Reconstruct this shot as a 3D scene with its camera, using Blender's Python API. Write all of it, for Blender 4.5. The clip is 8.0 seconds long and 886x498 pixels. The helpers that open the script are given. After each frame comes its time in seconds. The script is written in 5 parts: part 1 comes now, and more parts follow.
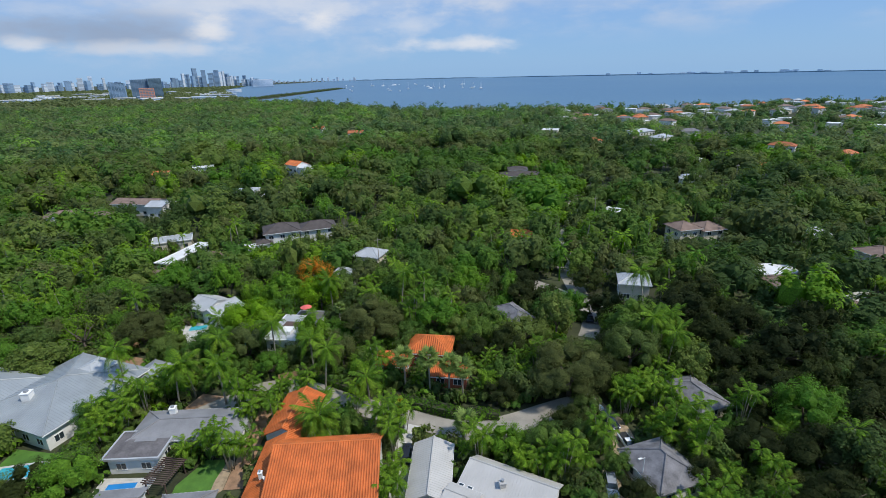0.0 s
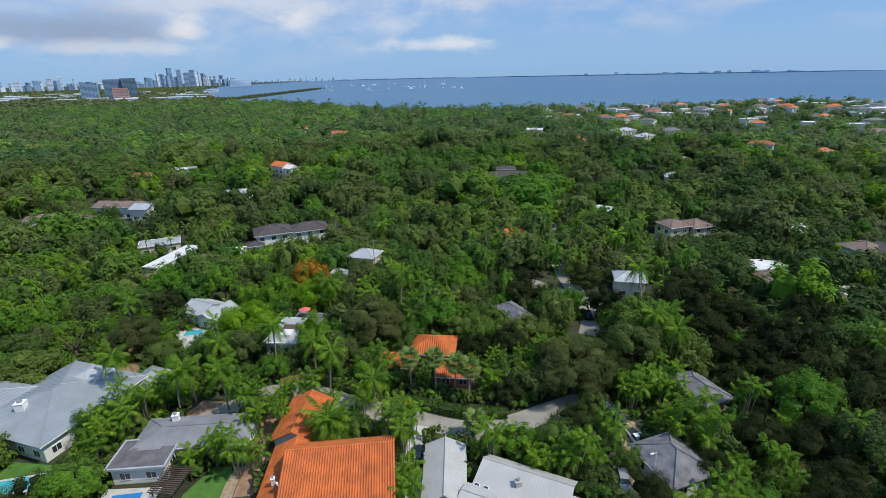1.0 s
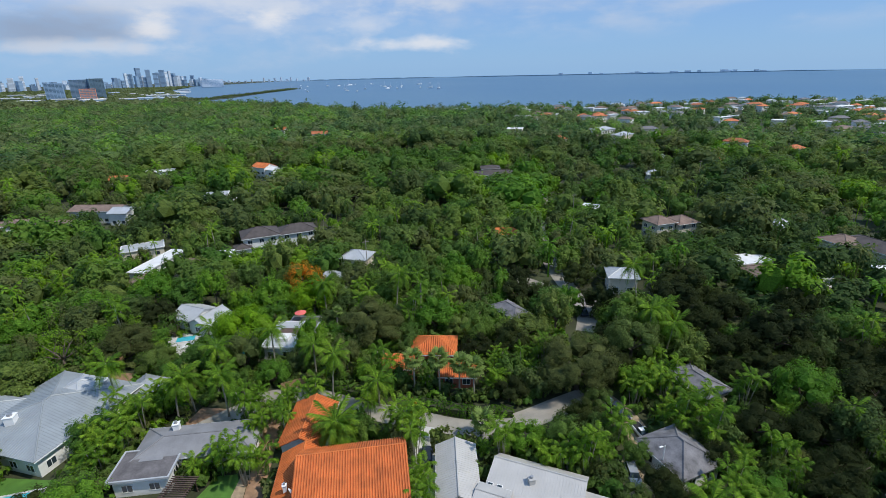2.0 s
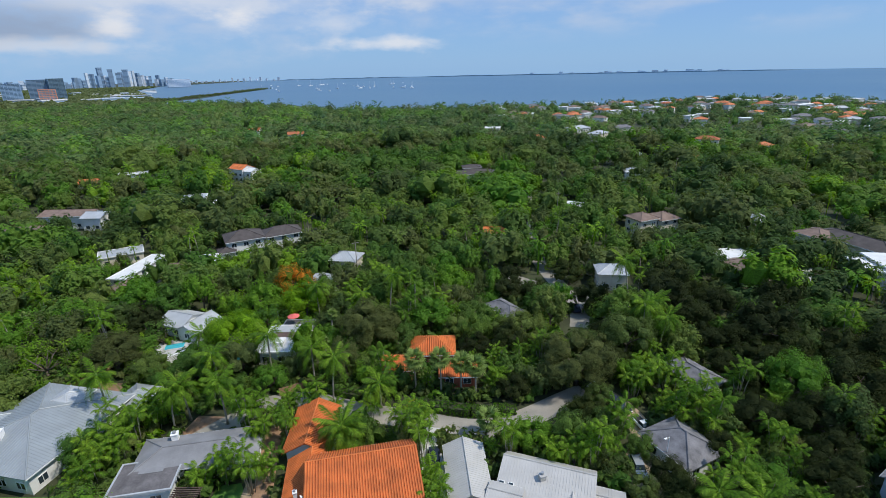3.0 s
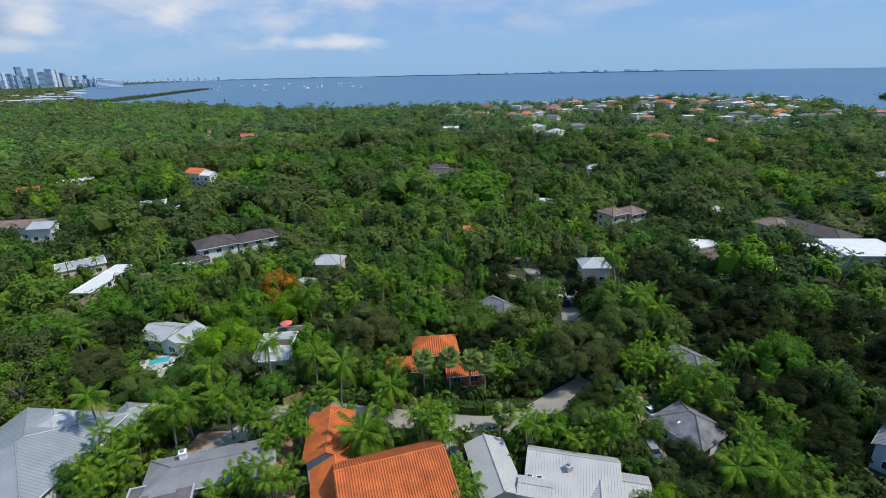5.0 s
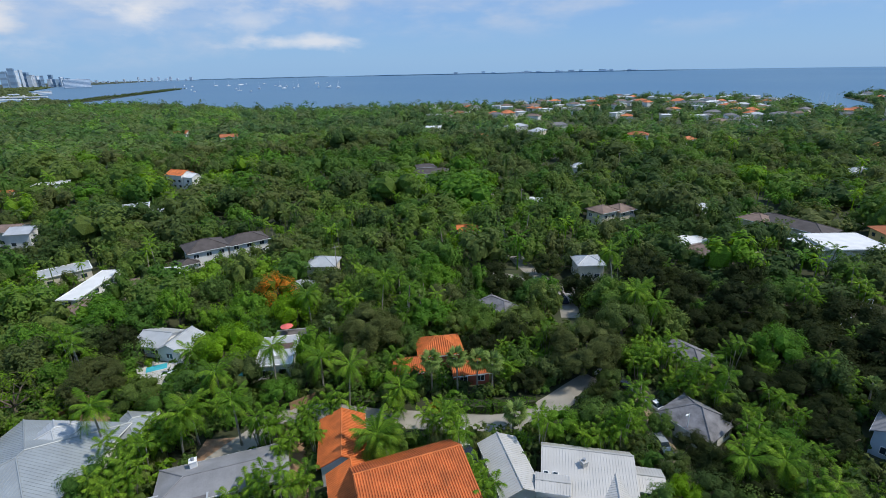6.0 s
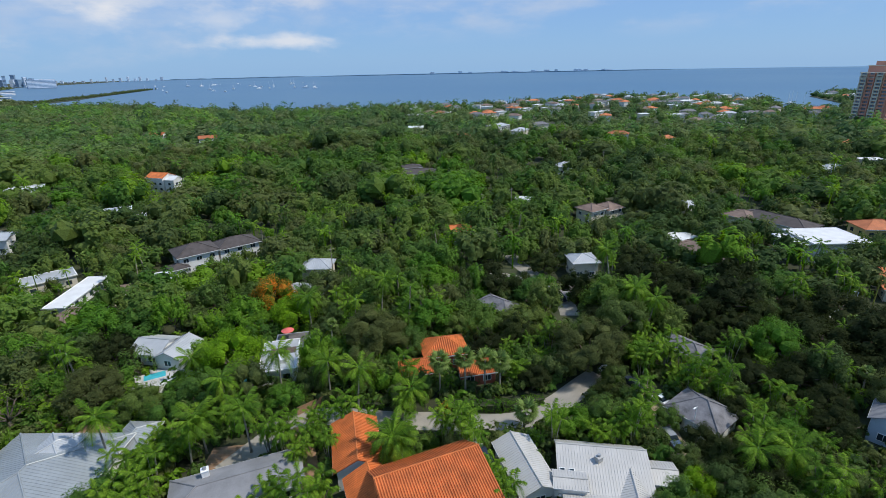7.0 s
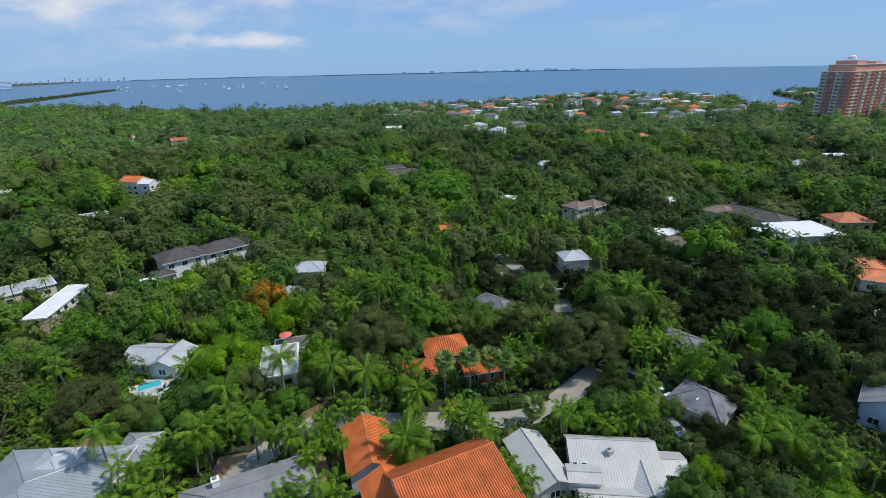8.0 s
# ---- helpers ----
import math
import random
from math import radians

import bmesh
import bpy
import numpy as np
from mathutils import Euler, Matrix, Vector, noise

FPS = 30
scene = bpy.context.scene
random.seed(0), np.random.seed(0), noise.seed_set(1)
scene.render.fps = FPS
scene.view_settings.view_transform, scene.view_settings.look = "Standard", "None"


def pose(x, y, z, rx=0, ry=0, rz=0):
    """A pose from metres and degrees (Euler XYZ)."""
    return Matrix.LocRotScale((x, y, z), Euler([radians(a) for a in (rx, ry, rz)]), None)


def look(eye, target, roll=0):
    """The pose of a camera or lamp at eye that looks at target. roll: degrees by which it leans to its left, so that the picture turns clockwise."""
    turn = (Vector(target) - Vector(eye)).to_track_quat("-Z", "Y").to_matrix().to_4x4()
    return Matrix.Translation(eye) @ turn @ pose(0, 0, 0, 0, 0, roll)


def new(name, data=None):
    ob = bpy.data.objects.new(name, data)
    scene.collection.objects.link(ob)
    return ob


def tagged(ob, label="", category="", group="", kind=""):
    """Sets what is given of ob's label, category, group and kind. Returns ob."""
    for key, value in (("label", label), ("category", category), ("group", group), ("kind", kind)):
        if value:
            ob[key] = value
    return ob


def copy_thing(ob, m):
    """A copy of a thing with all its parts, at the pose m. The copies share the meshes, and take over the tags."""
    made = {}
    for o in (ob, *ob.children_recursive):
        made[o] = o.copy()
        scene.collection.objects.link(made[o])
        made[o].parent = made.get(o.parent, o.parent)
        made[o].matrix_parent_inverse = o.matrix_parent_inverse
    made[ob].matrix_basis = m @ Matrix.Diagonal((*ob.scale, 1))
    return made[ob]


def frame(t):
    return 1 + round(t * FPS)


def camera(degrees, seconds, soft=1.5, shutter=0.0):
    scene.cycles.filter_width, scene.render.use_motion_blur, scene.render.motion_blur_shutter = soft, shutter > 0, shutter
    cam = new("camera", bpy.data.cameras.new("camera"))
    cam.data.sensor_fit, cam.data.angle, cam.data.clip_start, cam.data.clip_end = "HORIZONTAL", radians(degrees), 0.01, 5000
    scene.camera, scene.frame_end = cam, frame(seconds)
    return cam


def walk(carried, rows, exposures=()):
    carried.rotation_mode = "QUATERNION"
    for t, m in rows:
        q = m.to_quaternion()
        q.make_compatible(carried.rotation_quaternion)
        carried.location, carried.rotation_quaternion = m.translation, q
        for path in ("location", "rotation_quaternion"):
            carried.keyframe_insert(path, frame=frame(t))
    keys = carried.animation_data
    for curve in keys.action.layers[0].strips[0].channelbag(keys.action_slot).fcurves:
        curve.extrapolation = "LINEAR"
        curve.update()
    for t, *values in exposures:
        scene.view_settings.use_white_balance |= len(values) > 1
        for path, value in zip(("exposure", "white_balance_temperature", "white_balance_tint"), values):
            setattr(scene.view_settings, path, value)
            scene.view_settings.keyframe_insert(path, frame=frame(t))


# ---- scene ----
cam = camera(83.8, 8.0, soft=0.5)
PATH = [
    (0, (0.00, 0.00, 60.86), (-0.39, 94.09, 26.98), -1.37),
    (0.5, (-2.27, 0.16, 60.86), (-0.86, 94.22, 26.95), -1.34),
    (1, (-4.56, 0.35, 60.85), (-1.19, 94.35, 26.90), -1.30),
    (2.5, (-11.43, 1.21, 60.94), (-1.26, 94.64, 26.77), -1.36),
    (3, (-13.79, 1.58, 60.98), (-1.05, 94.66, 26.73), -1.34),
    (3.5, (-16.31, 2.00, 60.97), (-1.08, 94.70, 26.71), -1.31),
    (4, (-18.84, 2.50, 60.95), (-1.20, 94.76, 26.64), -1.28),
    (4.5, (-21.37, 3.07, 60.97), (-1.37, 94.82, 26.59), -1.25),
    (6, (-28.88, 5.02, 61.24), (-2.56, 95.07, 26.62), -1.22),
    (6.5, (-31.44, 5.83, 61.40), (-3.28, 95.29, 26.71), -1.21),
    (7, (-33.94, 6.68, 61.50), (-3.53, 95.39, 26.77), -1.21),
    (7.5, (-36.47, 7.58, 61.57), (-3.56, 95.37, 26.79), -1.23),
    (8, (-39.03, 8.53, 61.66), (-3.87, 95.41, 26.79), -1.28),
]
walk(cam, [(t, look(eye, target, roll)) for t, eye, target, roll in PATH])

# ---- light ----
SUN_AZ = math.atan2(-1.3, 3.0)
SUN_EL = radians(56)
sun_dir = Vector((math.cos(SUN_EL) * math.cos(SUN_AZ), math.cos(SUN_EL) * math.sin(SUN_AZ), math.sin(SUN_EL)))
sun = new("sun", bpy.data.lights.new("sun", "SUN"))
sun.data.energy, sun.data.angle, sun.data.color = 3.6, radians(0.6), (1.0, 0.95, 0.87)
sun.matrix_world = look(sun_dir * 400, (0, 0, 0))
scene.view_settings.exposure = 0.0

world = bpy.data.worlds.new("world")
scene.world = world
world.use_nodes = True


def build_sky():
    nt = world.node_tree
    nt.nodes.clear()
    n, link = nt.nodes.new, nt.links.new
    out, bg = n("ShaderNodeOutputWorld"), n("ShaderNodeBackground")
    sky = n("ShaderNodeTexSky")
    sky.sky_type, sky.sun_disc = "NISHITA", False
    sky.sun_elevation, sky.sun_rotation = SUN_EL, math.pi / 2 - SUN_AZ
    sky.air_density, sky.dust_density, sky.ozone_density = 1.0, 0.3, 4.0
    bg.inputs[1].default_value = 0.115
    co = n("ShaderNodeTexCoord")
    sep = n("ShaderNodeSeparateXYZ")
    link(co.outputs["Generated"], sep.inputs[0])

    def m(op, a, b=None, c=None):
        node = n("ShaderNodeMath")
        node.operation = op
        for i, v in enumerate((a, b, c)):
            if v is None:
                continue
            if isinstance(v, (int, float)):
                node.inputs[i].default_value = v
            else:
                link(v, node.inputs[i])
        return node.outputs[0]

    def smooth(v, lo, hi):
        node = n("ShaderNodeMapRange")
        node.interpolation_type = "SMOOTHSTEP"
        link(v, node.inputs[0])
        node.inputs[1].default_value, node.inputs[2].default_value = lo, hi
        return node.outputs[0]

    def mix(f, a, b):
        node = n("ShaderNodeMix")
        node.data_type = "RGBA"
        if isinstance(f, (int, float)):
            node.inputs[0].default_value = f
        else:
            link(f, node.inputs[0])
        for i, v in ((6, a), (7, b)):
            if isinstance(v, tuple):
                node.inputs[i].default_value = (*v, 1)
            else:
                link(v, node.inputs[i])
        return node.outputs[2]

    def clouds(scale, stretch, detail, seed, rough=0.55):
        mp = n("ShaderNodeMapping")
        mp.inputs["Scale"].default_value = (scale, scale, scale * stretch)
        mp.inputs["Location"].default_value = (seed, seed * 0.7, 0)
        link(co.outputs["Generated"], mp.inputs[0])
        tx = n("ShaderNodeTexNoise")
        tx.inputs["Scale"].default_value, tx.inputs["Detail"].default_value = 1, detail
        tx.inputs["Roughness"].default_value = rough
        link(mp.outputs[0], tx.inputs["Vector"])
        return tx.outputs[0]

    x, y, z = sep.outputs
    az = m("ARCTAN2", x, y)                       # 0 ahead, plus to the right
    el = m("ARCSINE", z)
    # thin haze over the sky
    hazy = mix(smooth(el, 0.0, 0.16), (2.1, 4.0, 6.7), (2.0, 3.7, 7.0))
    base = mix(0.86, sky.outputs[0], hazy)
    wisp, curl = clouds(6.0, 3.0, 7, 3.1), clouds(19.0, 2.2, 6, 8.4)

    def blob(az0, el0, ra, re, rough=1.6, soft=1.0):
        """A cloud bank round a direction, with a ragged edge."""
        dx, dy = m("DIVIDE", m("SUBTRACT", az, az0), ra), m("DIVIDE", m("SUBTRACT", el, el0), re)
        r = m("SQRT", m("ADD", m("MULTIPLY", dx, dx), m("MULTIPLY", dy, dy)))
        ragged = m("ADD", m("MULTIPLY", m("SUBTRACT", wisp, 0.5), rough * 1.6), m("MULTIPLY", m("SUBTRACT", curl, 0.5), rough))
        return smooth(m("ADD", r, ragged), 1.0 + soft * 0.3, 1.0 - soft)

    veil = m("MAXIMUM", blob(-0.40, 0.13, 0.62, 0.095, 1.1), m("MULTIPLY", smooth(wisp, 0.45, 0.75), smooth(el, 0.03, 0.09)))
    base = mix(m("MULTIPLY", veil, 0.72), base, (4.4, 5.2, 6.6))
    base = mix(m("MULTIPLY", blob(0.25, 0.125, 0.5, 0.02), 0.5), base, (4.6, 5.3, 6.6))
    base = mix(m("MULTIPLY", blob(-0.56, 0.074, 0.17, 0.032, 1.1), 0.85), base, (2.5, 3.2, 4.5))
    for a, e, ra, re, k in ((-0.25, 0.115, 0.30, 0.022, 0.4), (-0.50, 0.046, 0.14, 0.011, 0.42), (-0.40, 0.078, 0.035, 0.022, 0.75), (-0.225, 0.080, 0.05, 0.024, 0.75), (0.05, 0.047, 0.11, 0.013, 0.7),
                            (-0.06, 0.085, 0.09, 0.02, 0.35), (-0.66, 0.05, 0.03, 0.012, 0.5)):
        base = mix(m("MULTIPLY", blob(a, e, ra, re, 1.5), k), base, (7.2, 7.2, 7.4))
    link(base, bg.inputs[0])
    link(bg.outputs[0], out.inputs[0])


build_sky()

# ---- materials ----


def nodes_of(name):
    mat = bpy.data.materials.new(name)
    mat.use_nodes = True
    nt = mat.node_tree
    return mat, nt, nt.nodes["Principled BSDF"]


def ramp_of(nt, source, stops):
    ramp = nt.nodes.new("ShaderNodeValToRGB")
    els = ramp.color_ramp.elements
    for i, (p, c) in enumerate(stops):
        e = els[i] if i < 2 else els.new(p)
        e.position, e.color = p, (*c, 1)
    nt.links.new(source, ramp.inputs[0])
    return ramp.outputs[0]


def paint(name, colour, rough=0.7, spread=0.25, scale=1.2, metal=0.0, bump=0.15, fine=14.0, streak=1.0, per_object=0.0):
    """A surface with variation at two scales: broad stains and a fine grain with relief."""
    mat, nt, bs = nodes_of(name)
    co = nt.nodes.new("ShaderNodeTexCoord")
    mp = nt.nodes.new("ShaderNodeMapping")
    mp.inputs["Scale"].default_value = (1, 1, streak)
    nt.links.new(co.outputs["Object"], mp.inputs[0])
    broad, small = nt.nodes.new("ShaderNodeTexNoise"), nt.nodes.new("ShaderNodeTexNoise")
    for tx, s in ((broad, scale), (small, fine)):
        tx.inputs["Scale"].default_value, tx.inputs["Detail"].default_value = s, 6
        nt.links.new(mp.outputs[0], tx.inputs["Vector"])
    add = nt.nodes.new("ShaderNodeMath")
    add.operation = "MULTIPLY_ADD"
    nt.links.new(small.outputs[0], add.inputs[0])
    add.inputs[1].default_value = 0.4
    nt.links.new(broad.outputs[0], add.inputs[2])
    dark = tuple(c * (1 - spread) for c in colour)
    lite = tuple(min(1, c * (1 + spread)) for c in colour)
    col = ramp_of(nt, add.outputs[0], [(0.45, dark), (0.95, lite)])
    if per_object:
        info, hsv, mr = nt.nodes.new("ShaderNodeObjectInfo"), nt.nodes.new("ShaderNodeHueSaturation"), nt.nodes.new("ShaderNodeMapRange")
        nt.links.new(info.outputs["Random"], mr.inputs[0])
        mr.inputs[3].default_value, mr.inputs[4].default_value = 1 - per_object, 1 + per_object
        nt.links.new(mr.outputs[0], hsv.inputs["Value"])
        nt.links.new(col, hsv.inputs["Color"])
        col = hsv.outputs[0]
    nt.links.new(col, bs.inputs["Base Color"])
    bs.inputs["Roughness"].default_value, bs.inputs["Metallic"].default_value = rough, metal
    bp = nt.nodes.new("ShaderNodeBump")
    bp.inputs["Strength"].default_value, bp.inputs["Distance"].default_value = bump, 0.05
    nt.links.new(small.outputs[0], bp.inputs["Height"])
    nt.links.new(bp.outputs[0], bs.inputs["Normal"])
    return mat


def foliage(name, stops, source="object", glow=0.38, gloss=0.1, vary=0.28, grain=2.6):
    """Leaves: the colour runs along stops from tree to tree, each leaf clump differs a little, light passes through."""
    mat, nt, bs = nodes_of(name)
    n, link = nt.nodes.new, nt.links.new
    if source == "object":
        pick = n("ShaderNodeObjectInfo").outputs["Random"]
    elif source == "island":
        pick = n("ShaderNodeNewGeometry").outputs["Random Per Island"]
    else:
        at = n("ShaderNodeAttribute")
        at.attribute_name = "tint"
        pick = at.outputs["Fac"]
    col = ramp_of(nt, pick, stops)
    isl = n("ShaderNodeNewGeometry").outputs["Random Per Island"]
    mr = n("ShaderNodeMapRange")
    mr.inputs[3].default_value, mr.inputs[4].default_value = 1 - vary, 1 + vary * 1.1
    link(isl, mr.inputs[0])
    hsv = n("ShaderNodeHueSaturation")
    link(col, hsv.inputs["Color"])
    # single leaves within a spray: broken tone and relief
    fine = n("ShaderNodeTexNoise")
    fine.inputs["Scale"].default_value, fine.inputs["Detail"].default_value, fine.inputs["Roughness"].default_value = grain, 3, 0.65
    link(n("ShaderNodeTexCoord").outputs["Object"], fine.inputs["Vector"])
    broken, tone = n("ShaderNodeMapRange"), n("ShaderNodeMath")
    broken.inputs[1].default_value, broken.inputs[2].default_value = 0.3, 0.7
    broken.inputs[3].default_value, broken.inputs[4].default_value = 0.55, 1.4
    tone.operation = "MULTIPLY"
    link(fine.outputs[0], broken.inputs[0])
    link(broken.outputs[0], tone.inputs[0])
    link(mr.outputs[0], tone.inputs[1])
    link(tone.outputs[0], hsv.inputs["Value"])
    relief = n("ShaderNodeBump")
    relief.inputs["Strength"].default_value, relief.inputs["Distance"].default_value = 0.9, 0.5 / grain
    link(fine.outputs[0], relief.inputs["Height"])
    link(relief.outputs[0], bs.inputs["Normal"])
    link(hsv.outputs[0], bs.inputs["Base Color"])
    bs.inputs["Roughness"].default_value = 0.6
    bs.inputs["Specular IOR Level"].default_value = gloss
    tr = n("ShaderNodeBsdfTranslucent")
    bright = n("ShaderNodeHueSaturation")
    bright.inputs["Value"].default_value, bright.inputs["Saturation"].default_value = 1.5, 1.1
    link(hsv.outputs[0], bright.inputs["Color"])
    link(bright.outputs[0], tr.inputs[0])
    mx = n("ShaderNodeMixShader")
    mx.inputs[0].default_value = glow
    link(bs.outputs[0], mx.inputs[1])
    link(tr.outputs[0], mx.inputs[2])
    link(mx.outputs[0], nt.nodes["Material Output"].inputs[0])
    return mat


OAK = [(0.0, (0.060, 0.104, 0.028)), (0.25, (0.126, 0.150, 0.048)), (0.45, (0.072, 0.158, 0.026)), (0.65, (0.146, 0.192, 0.046)), (0.85, (0.096, 0.214, 0.024)), (1.0, (0.165, 0.290, 0.024))]
# distant leaf tones: paler and bluer, with the haze put into the colour
HAZED_OAK = [(0.0, (0.072, 0.134, 0.048)), (0.25, (0.146, 0.178, 0.070)), (0.45, (0.092, 0.186, 0.050)), (0.65, (0.172, 0.222, 0.072)), (0.85, (0.118, 0.236, 0.050)), (1.0, (0.180, 0.310, 0.054))]
PALM = [(0.0, (0.072, 0.152, 0.013)), (0.5, (0.112, 0.216, 0.015)), (1.0, (0.170, 0.280, 0.022))]
leaf_tree = foliage("leaf_tree", OAK, vary=0.16)
leaf_stuff = foliage("leaf_stuff", OAK, "tint", vary=0.14)
leaf_hazed = foliage("leaf_hazed", HAZED_OAK, "tint", vary=0.15, grain=0.9)
# oak leaves, darkened further: cloud shade at near right put into the colour
leaf_oak_shaded = foliage("leaf_oak_shaded", [(0, (0.032, 0.044, 0.016)), (0.6, (0.042, 0.056, 0.018)), (1, (0.056, 0.076, 0.021))], glow=0.4, gloss=0.05, vary=0.14)
leaf_olive = foliage("leaf_olive", [(0, (0.088, 0.106, 0.034)), (1, (0.112, 0.134, 0.042))], gloss=0.06, vary=0.14)
leaf_lime = foliage("leaf_lime", [(0, (0.15, 0.28, 0.012)), (1, (0.19, 0.33, 0.014))])
leaf_flame = foliage("leaf_flame", [(0, (0.08, 0.14, 0.014)), (0.45, (0.15, 0.19, 0.016)), (0.6, (0.42, 0.19, 0.02)), (1.0, (0.5, 0.14, 0.015))], "island")
leaf_croton = foliage("leaf_croton", [(0, (0.35, 0.20, 0.01)), (0.6, (0.45, 0.30, 0.02)), (1.0, (0.10, 0.16, 0.02))], "island")
leaf_palm = foliage("leaf_palm", PALM, glow=0.35, gloss=0.15)
leaf_fan = foliage("leaf_fan", [(0, (0.15, 0.22, 0.05)), (1, (0.19, 0.27, 0.07))], gloss=0.25)
leaf_hedge = foliage("leaf_hedge", [(0, (0.055, 0.13, 0.012)), (1, (0.075, 0.155, 0.014))])
bark = paint("bark", (0.13, 0.10, 0.075), 0.9, 0.4, 1.5, bump=0.6)
bark_pale = paint("bark_pale", (0.30, 0.27, 0.22), 0.85, 0.3, 2.0, bump=0.4)
crownshaft_green = paint("crownshaft_green", (0.14, 0.26, 0.06), 0.5, 0.2)
soil = paint("soil", (0.040, 0.048, 0.018), 0.95, 0.6, 0.09, fine=1.3, bump=0.5)
lawn_green = paint("lawn_green", (0.07, 0.17, 0.022), 0.9, 0.25, 0.6, fine=9)
asphalt = paint("asphalt", (0.29, 0.268, 0.225), 0.9, 0.25, 0.25, fine=6)
concrete = paint("concrete", (0.50, 0.49, 0.46), 0.85, 0.2, 0.4, fine=6)
mulch = paint("mulch", (0.28, 0.17, 0.10), 0.95, 0.35, 0.8, fine=7)
gravel = paint("gravel", (0.33, 0.25, 0.16), 0.95, 0.35, 1.1, fine=9, bump=0.5)
terracotta = paint("terracotta", (0.58, 0.155, 0.035), 0.75, 0.3, 0.5, fine=7, bump=0.4)
# darker terracotta for the roof slab between the tile ribs
terracotta_channel = paint("terracotta_channel", (0.40, 0.095, 0.024), 0.85, 0.35, 0.5, fine=7)
terracotta_far = paint("terracotta_far", (0.50, 0.16, 0.06), 0.8, 0.3, 0.3, fine=3, per_object=0.3)
metal_grey = paint("metal_grey", (0.32, 0.345, 0.35), 0.5, 0.14, 0.25, metal=0.25, bump=0.05)
metal_white = paint("metal_white", (0.475, 0.46, 0.43), 0.5, 0.1, 0.3, metal=0.1, bump=0.05)
metal_pale = paint("metal_pale", (0.44, 0.455, 0.46), 0.5, 0.15, 0.3, metal=0.15, bump=0.05)
membrane_grey = paint("membrane_grey", (0.22, 0.22, 0.225), 0.85, 0.25, 0.3, fine=5)
membrane_dark = paint("membrane_dark", (0.13, 0.12, 0.12), 0.9, 0.4, 0.5, fine=4)
membrane_white = paint("membrane_white", (0.66, 0.66, 0.64), 0.7, 0.12, 0.3, fine=4)
shingle_dark = paint("shingle_dark", (0.075, 0.063, 0.058), 0.9, 0.3, 0.5, fine=6)
shingle_brown = paint("shingle_brown", (0.20, 0.14, 0.11), 0.9, 0.3, 0.5, fine=6)
# wide tone spread: dapple of leaf shade put into the shingle colour
shingle_grey_dappled = paint("shingle_grey_dappled", (0.165, 0.16, 0.165), 0.9, 0.5, 0.7, fine=6)
stucco_white = paint("stucco_white", (0.72, 0.72, 0.69), 0.85, 0.1, 0.5, fine=10)
stucco_cream = paint("stucco_cream", (0.66, 0.60, 0.48), 0.85, 0.12, 0.5, fine=10)
stucco_yellow = paint("stucco_yellow", (0.55, 0.42, 0.17), 0.85, 0.12, 0.5, fine=10)
stucco_red = paint("stucco_red", (0.36, 0.10, 0.06), 0.85, 0.2, 0.5, fine=10)
siding_blue = paint("siding_blue", (0.42, 0.50, 0.56), 0.7, 0.1, 0.5, fine=10)
stucco_pink = paint("stucco_pink", (0.62, 0.29, 0.20), 0.85, 0.15, 0.05, fine=1)
white_trim = paint("white_trim", (0.8, 0.8, 0.78), 0.6, 0.06)
wood_dark = paint("wood_dark", (0.10, 0.065, 0.05), 0.8, 0.3, 1.0)
wood_fence = paint("wood_fence", (0.36, 0.22, 0.12), 0.85, 0.3, 1.0)
steel_grey = paint("steel_grey", (0.35, 0.36, 0.37), 0.5, 0.15, 1.0, metal=0.5)
pool_tile = paint("pool_tile", (0.03, 0.33, 0.45), 0.3, 0.15, 0.6)
pool_cover = paint("pool_cover", (0.02, 0.22, 0.55), 0.5, 0.15, 0.6)
tarp_teal = paint("tarp_teal", (0.015, 0.12, 0.125), 0.6, 0.15, 0.6)
canvas_red = paint("canvas_red", (0.70, 0.14, 0.12), 0.8, 0.1)
car_white = paint("car_white", (0.78, 0.78, 0.78), 0.25, 0.05)
car_dark = paint("car_dark", (0.02, 0.025, 0.04), 0.2, 0.1)
car_silver = paint("car_silver", (0.42, 0.44, 0.47), 0.25, 0.05, metal=0.4)
rubber = paint("rubber", (0.02, 0.02, 0.02), 0.8, 0.2)
tower_glass = paint("tower_glass", (0.17, 0.27, 0.35), 0.25, 0.2, 0.02, fine=0.2, bump=0.0, per_object=0.35)
# far tower walls: blue and pale colours that hold the distance haze
tower_hazed_blue = paint("tower_hazed_blue", (0.22, 0.33, 0.46), 0.6, 0.15, 0.01, fine=0.1, bump=0.0, per_object=0.25)
tower_hazed_pale = paint("tower_hazed_pale", (0.58, 0.65, 0.72), 0.7, 0.15, 0.01, fine=0.1, bump=0.0, per_object=0.2)
# island woods: haze put into a blue-grey base colour
hazed_island = paint("hazed_island", (0.15, 0.24, 0.32), 0.9, 0.2, 0.01, fine=0.05, bump=0.0)
boat_white = paint("boat_white", (0.85, 0.85, 0.85), 0.4, 0.05)


def glass_dark():
    mat, nt, bs = nodes_of("window_glass")
    bs.inputs["Base Color"].default_value = (0.03, 0.045, 0.055, 1)
    bs.inputs["Roughness"].default_value = 0.06
    bs.inputs["Specular IOR Level"].default_value = 0.6
    return mat


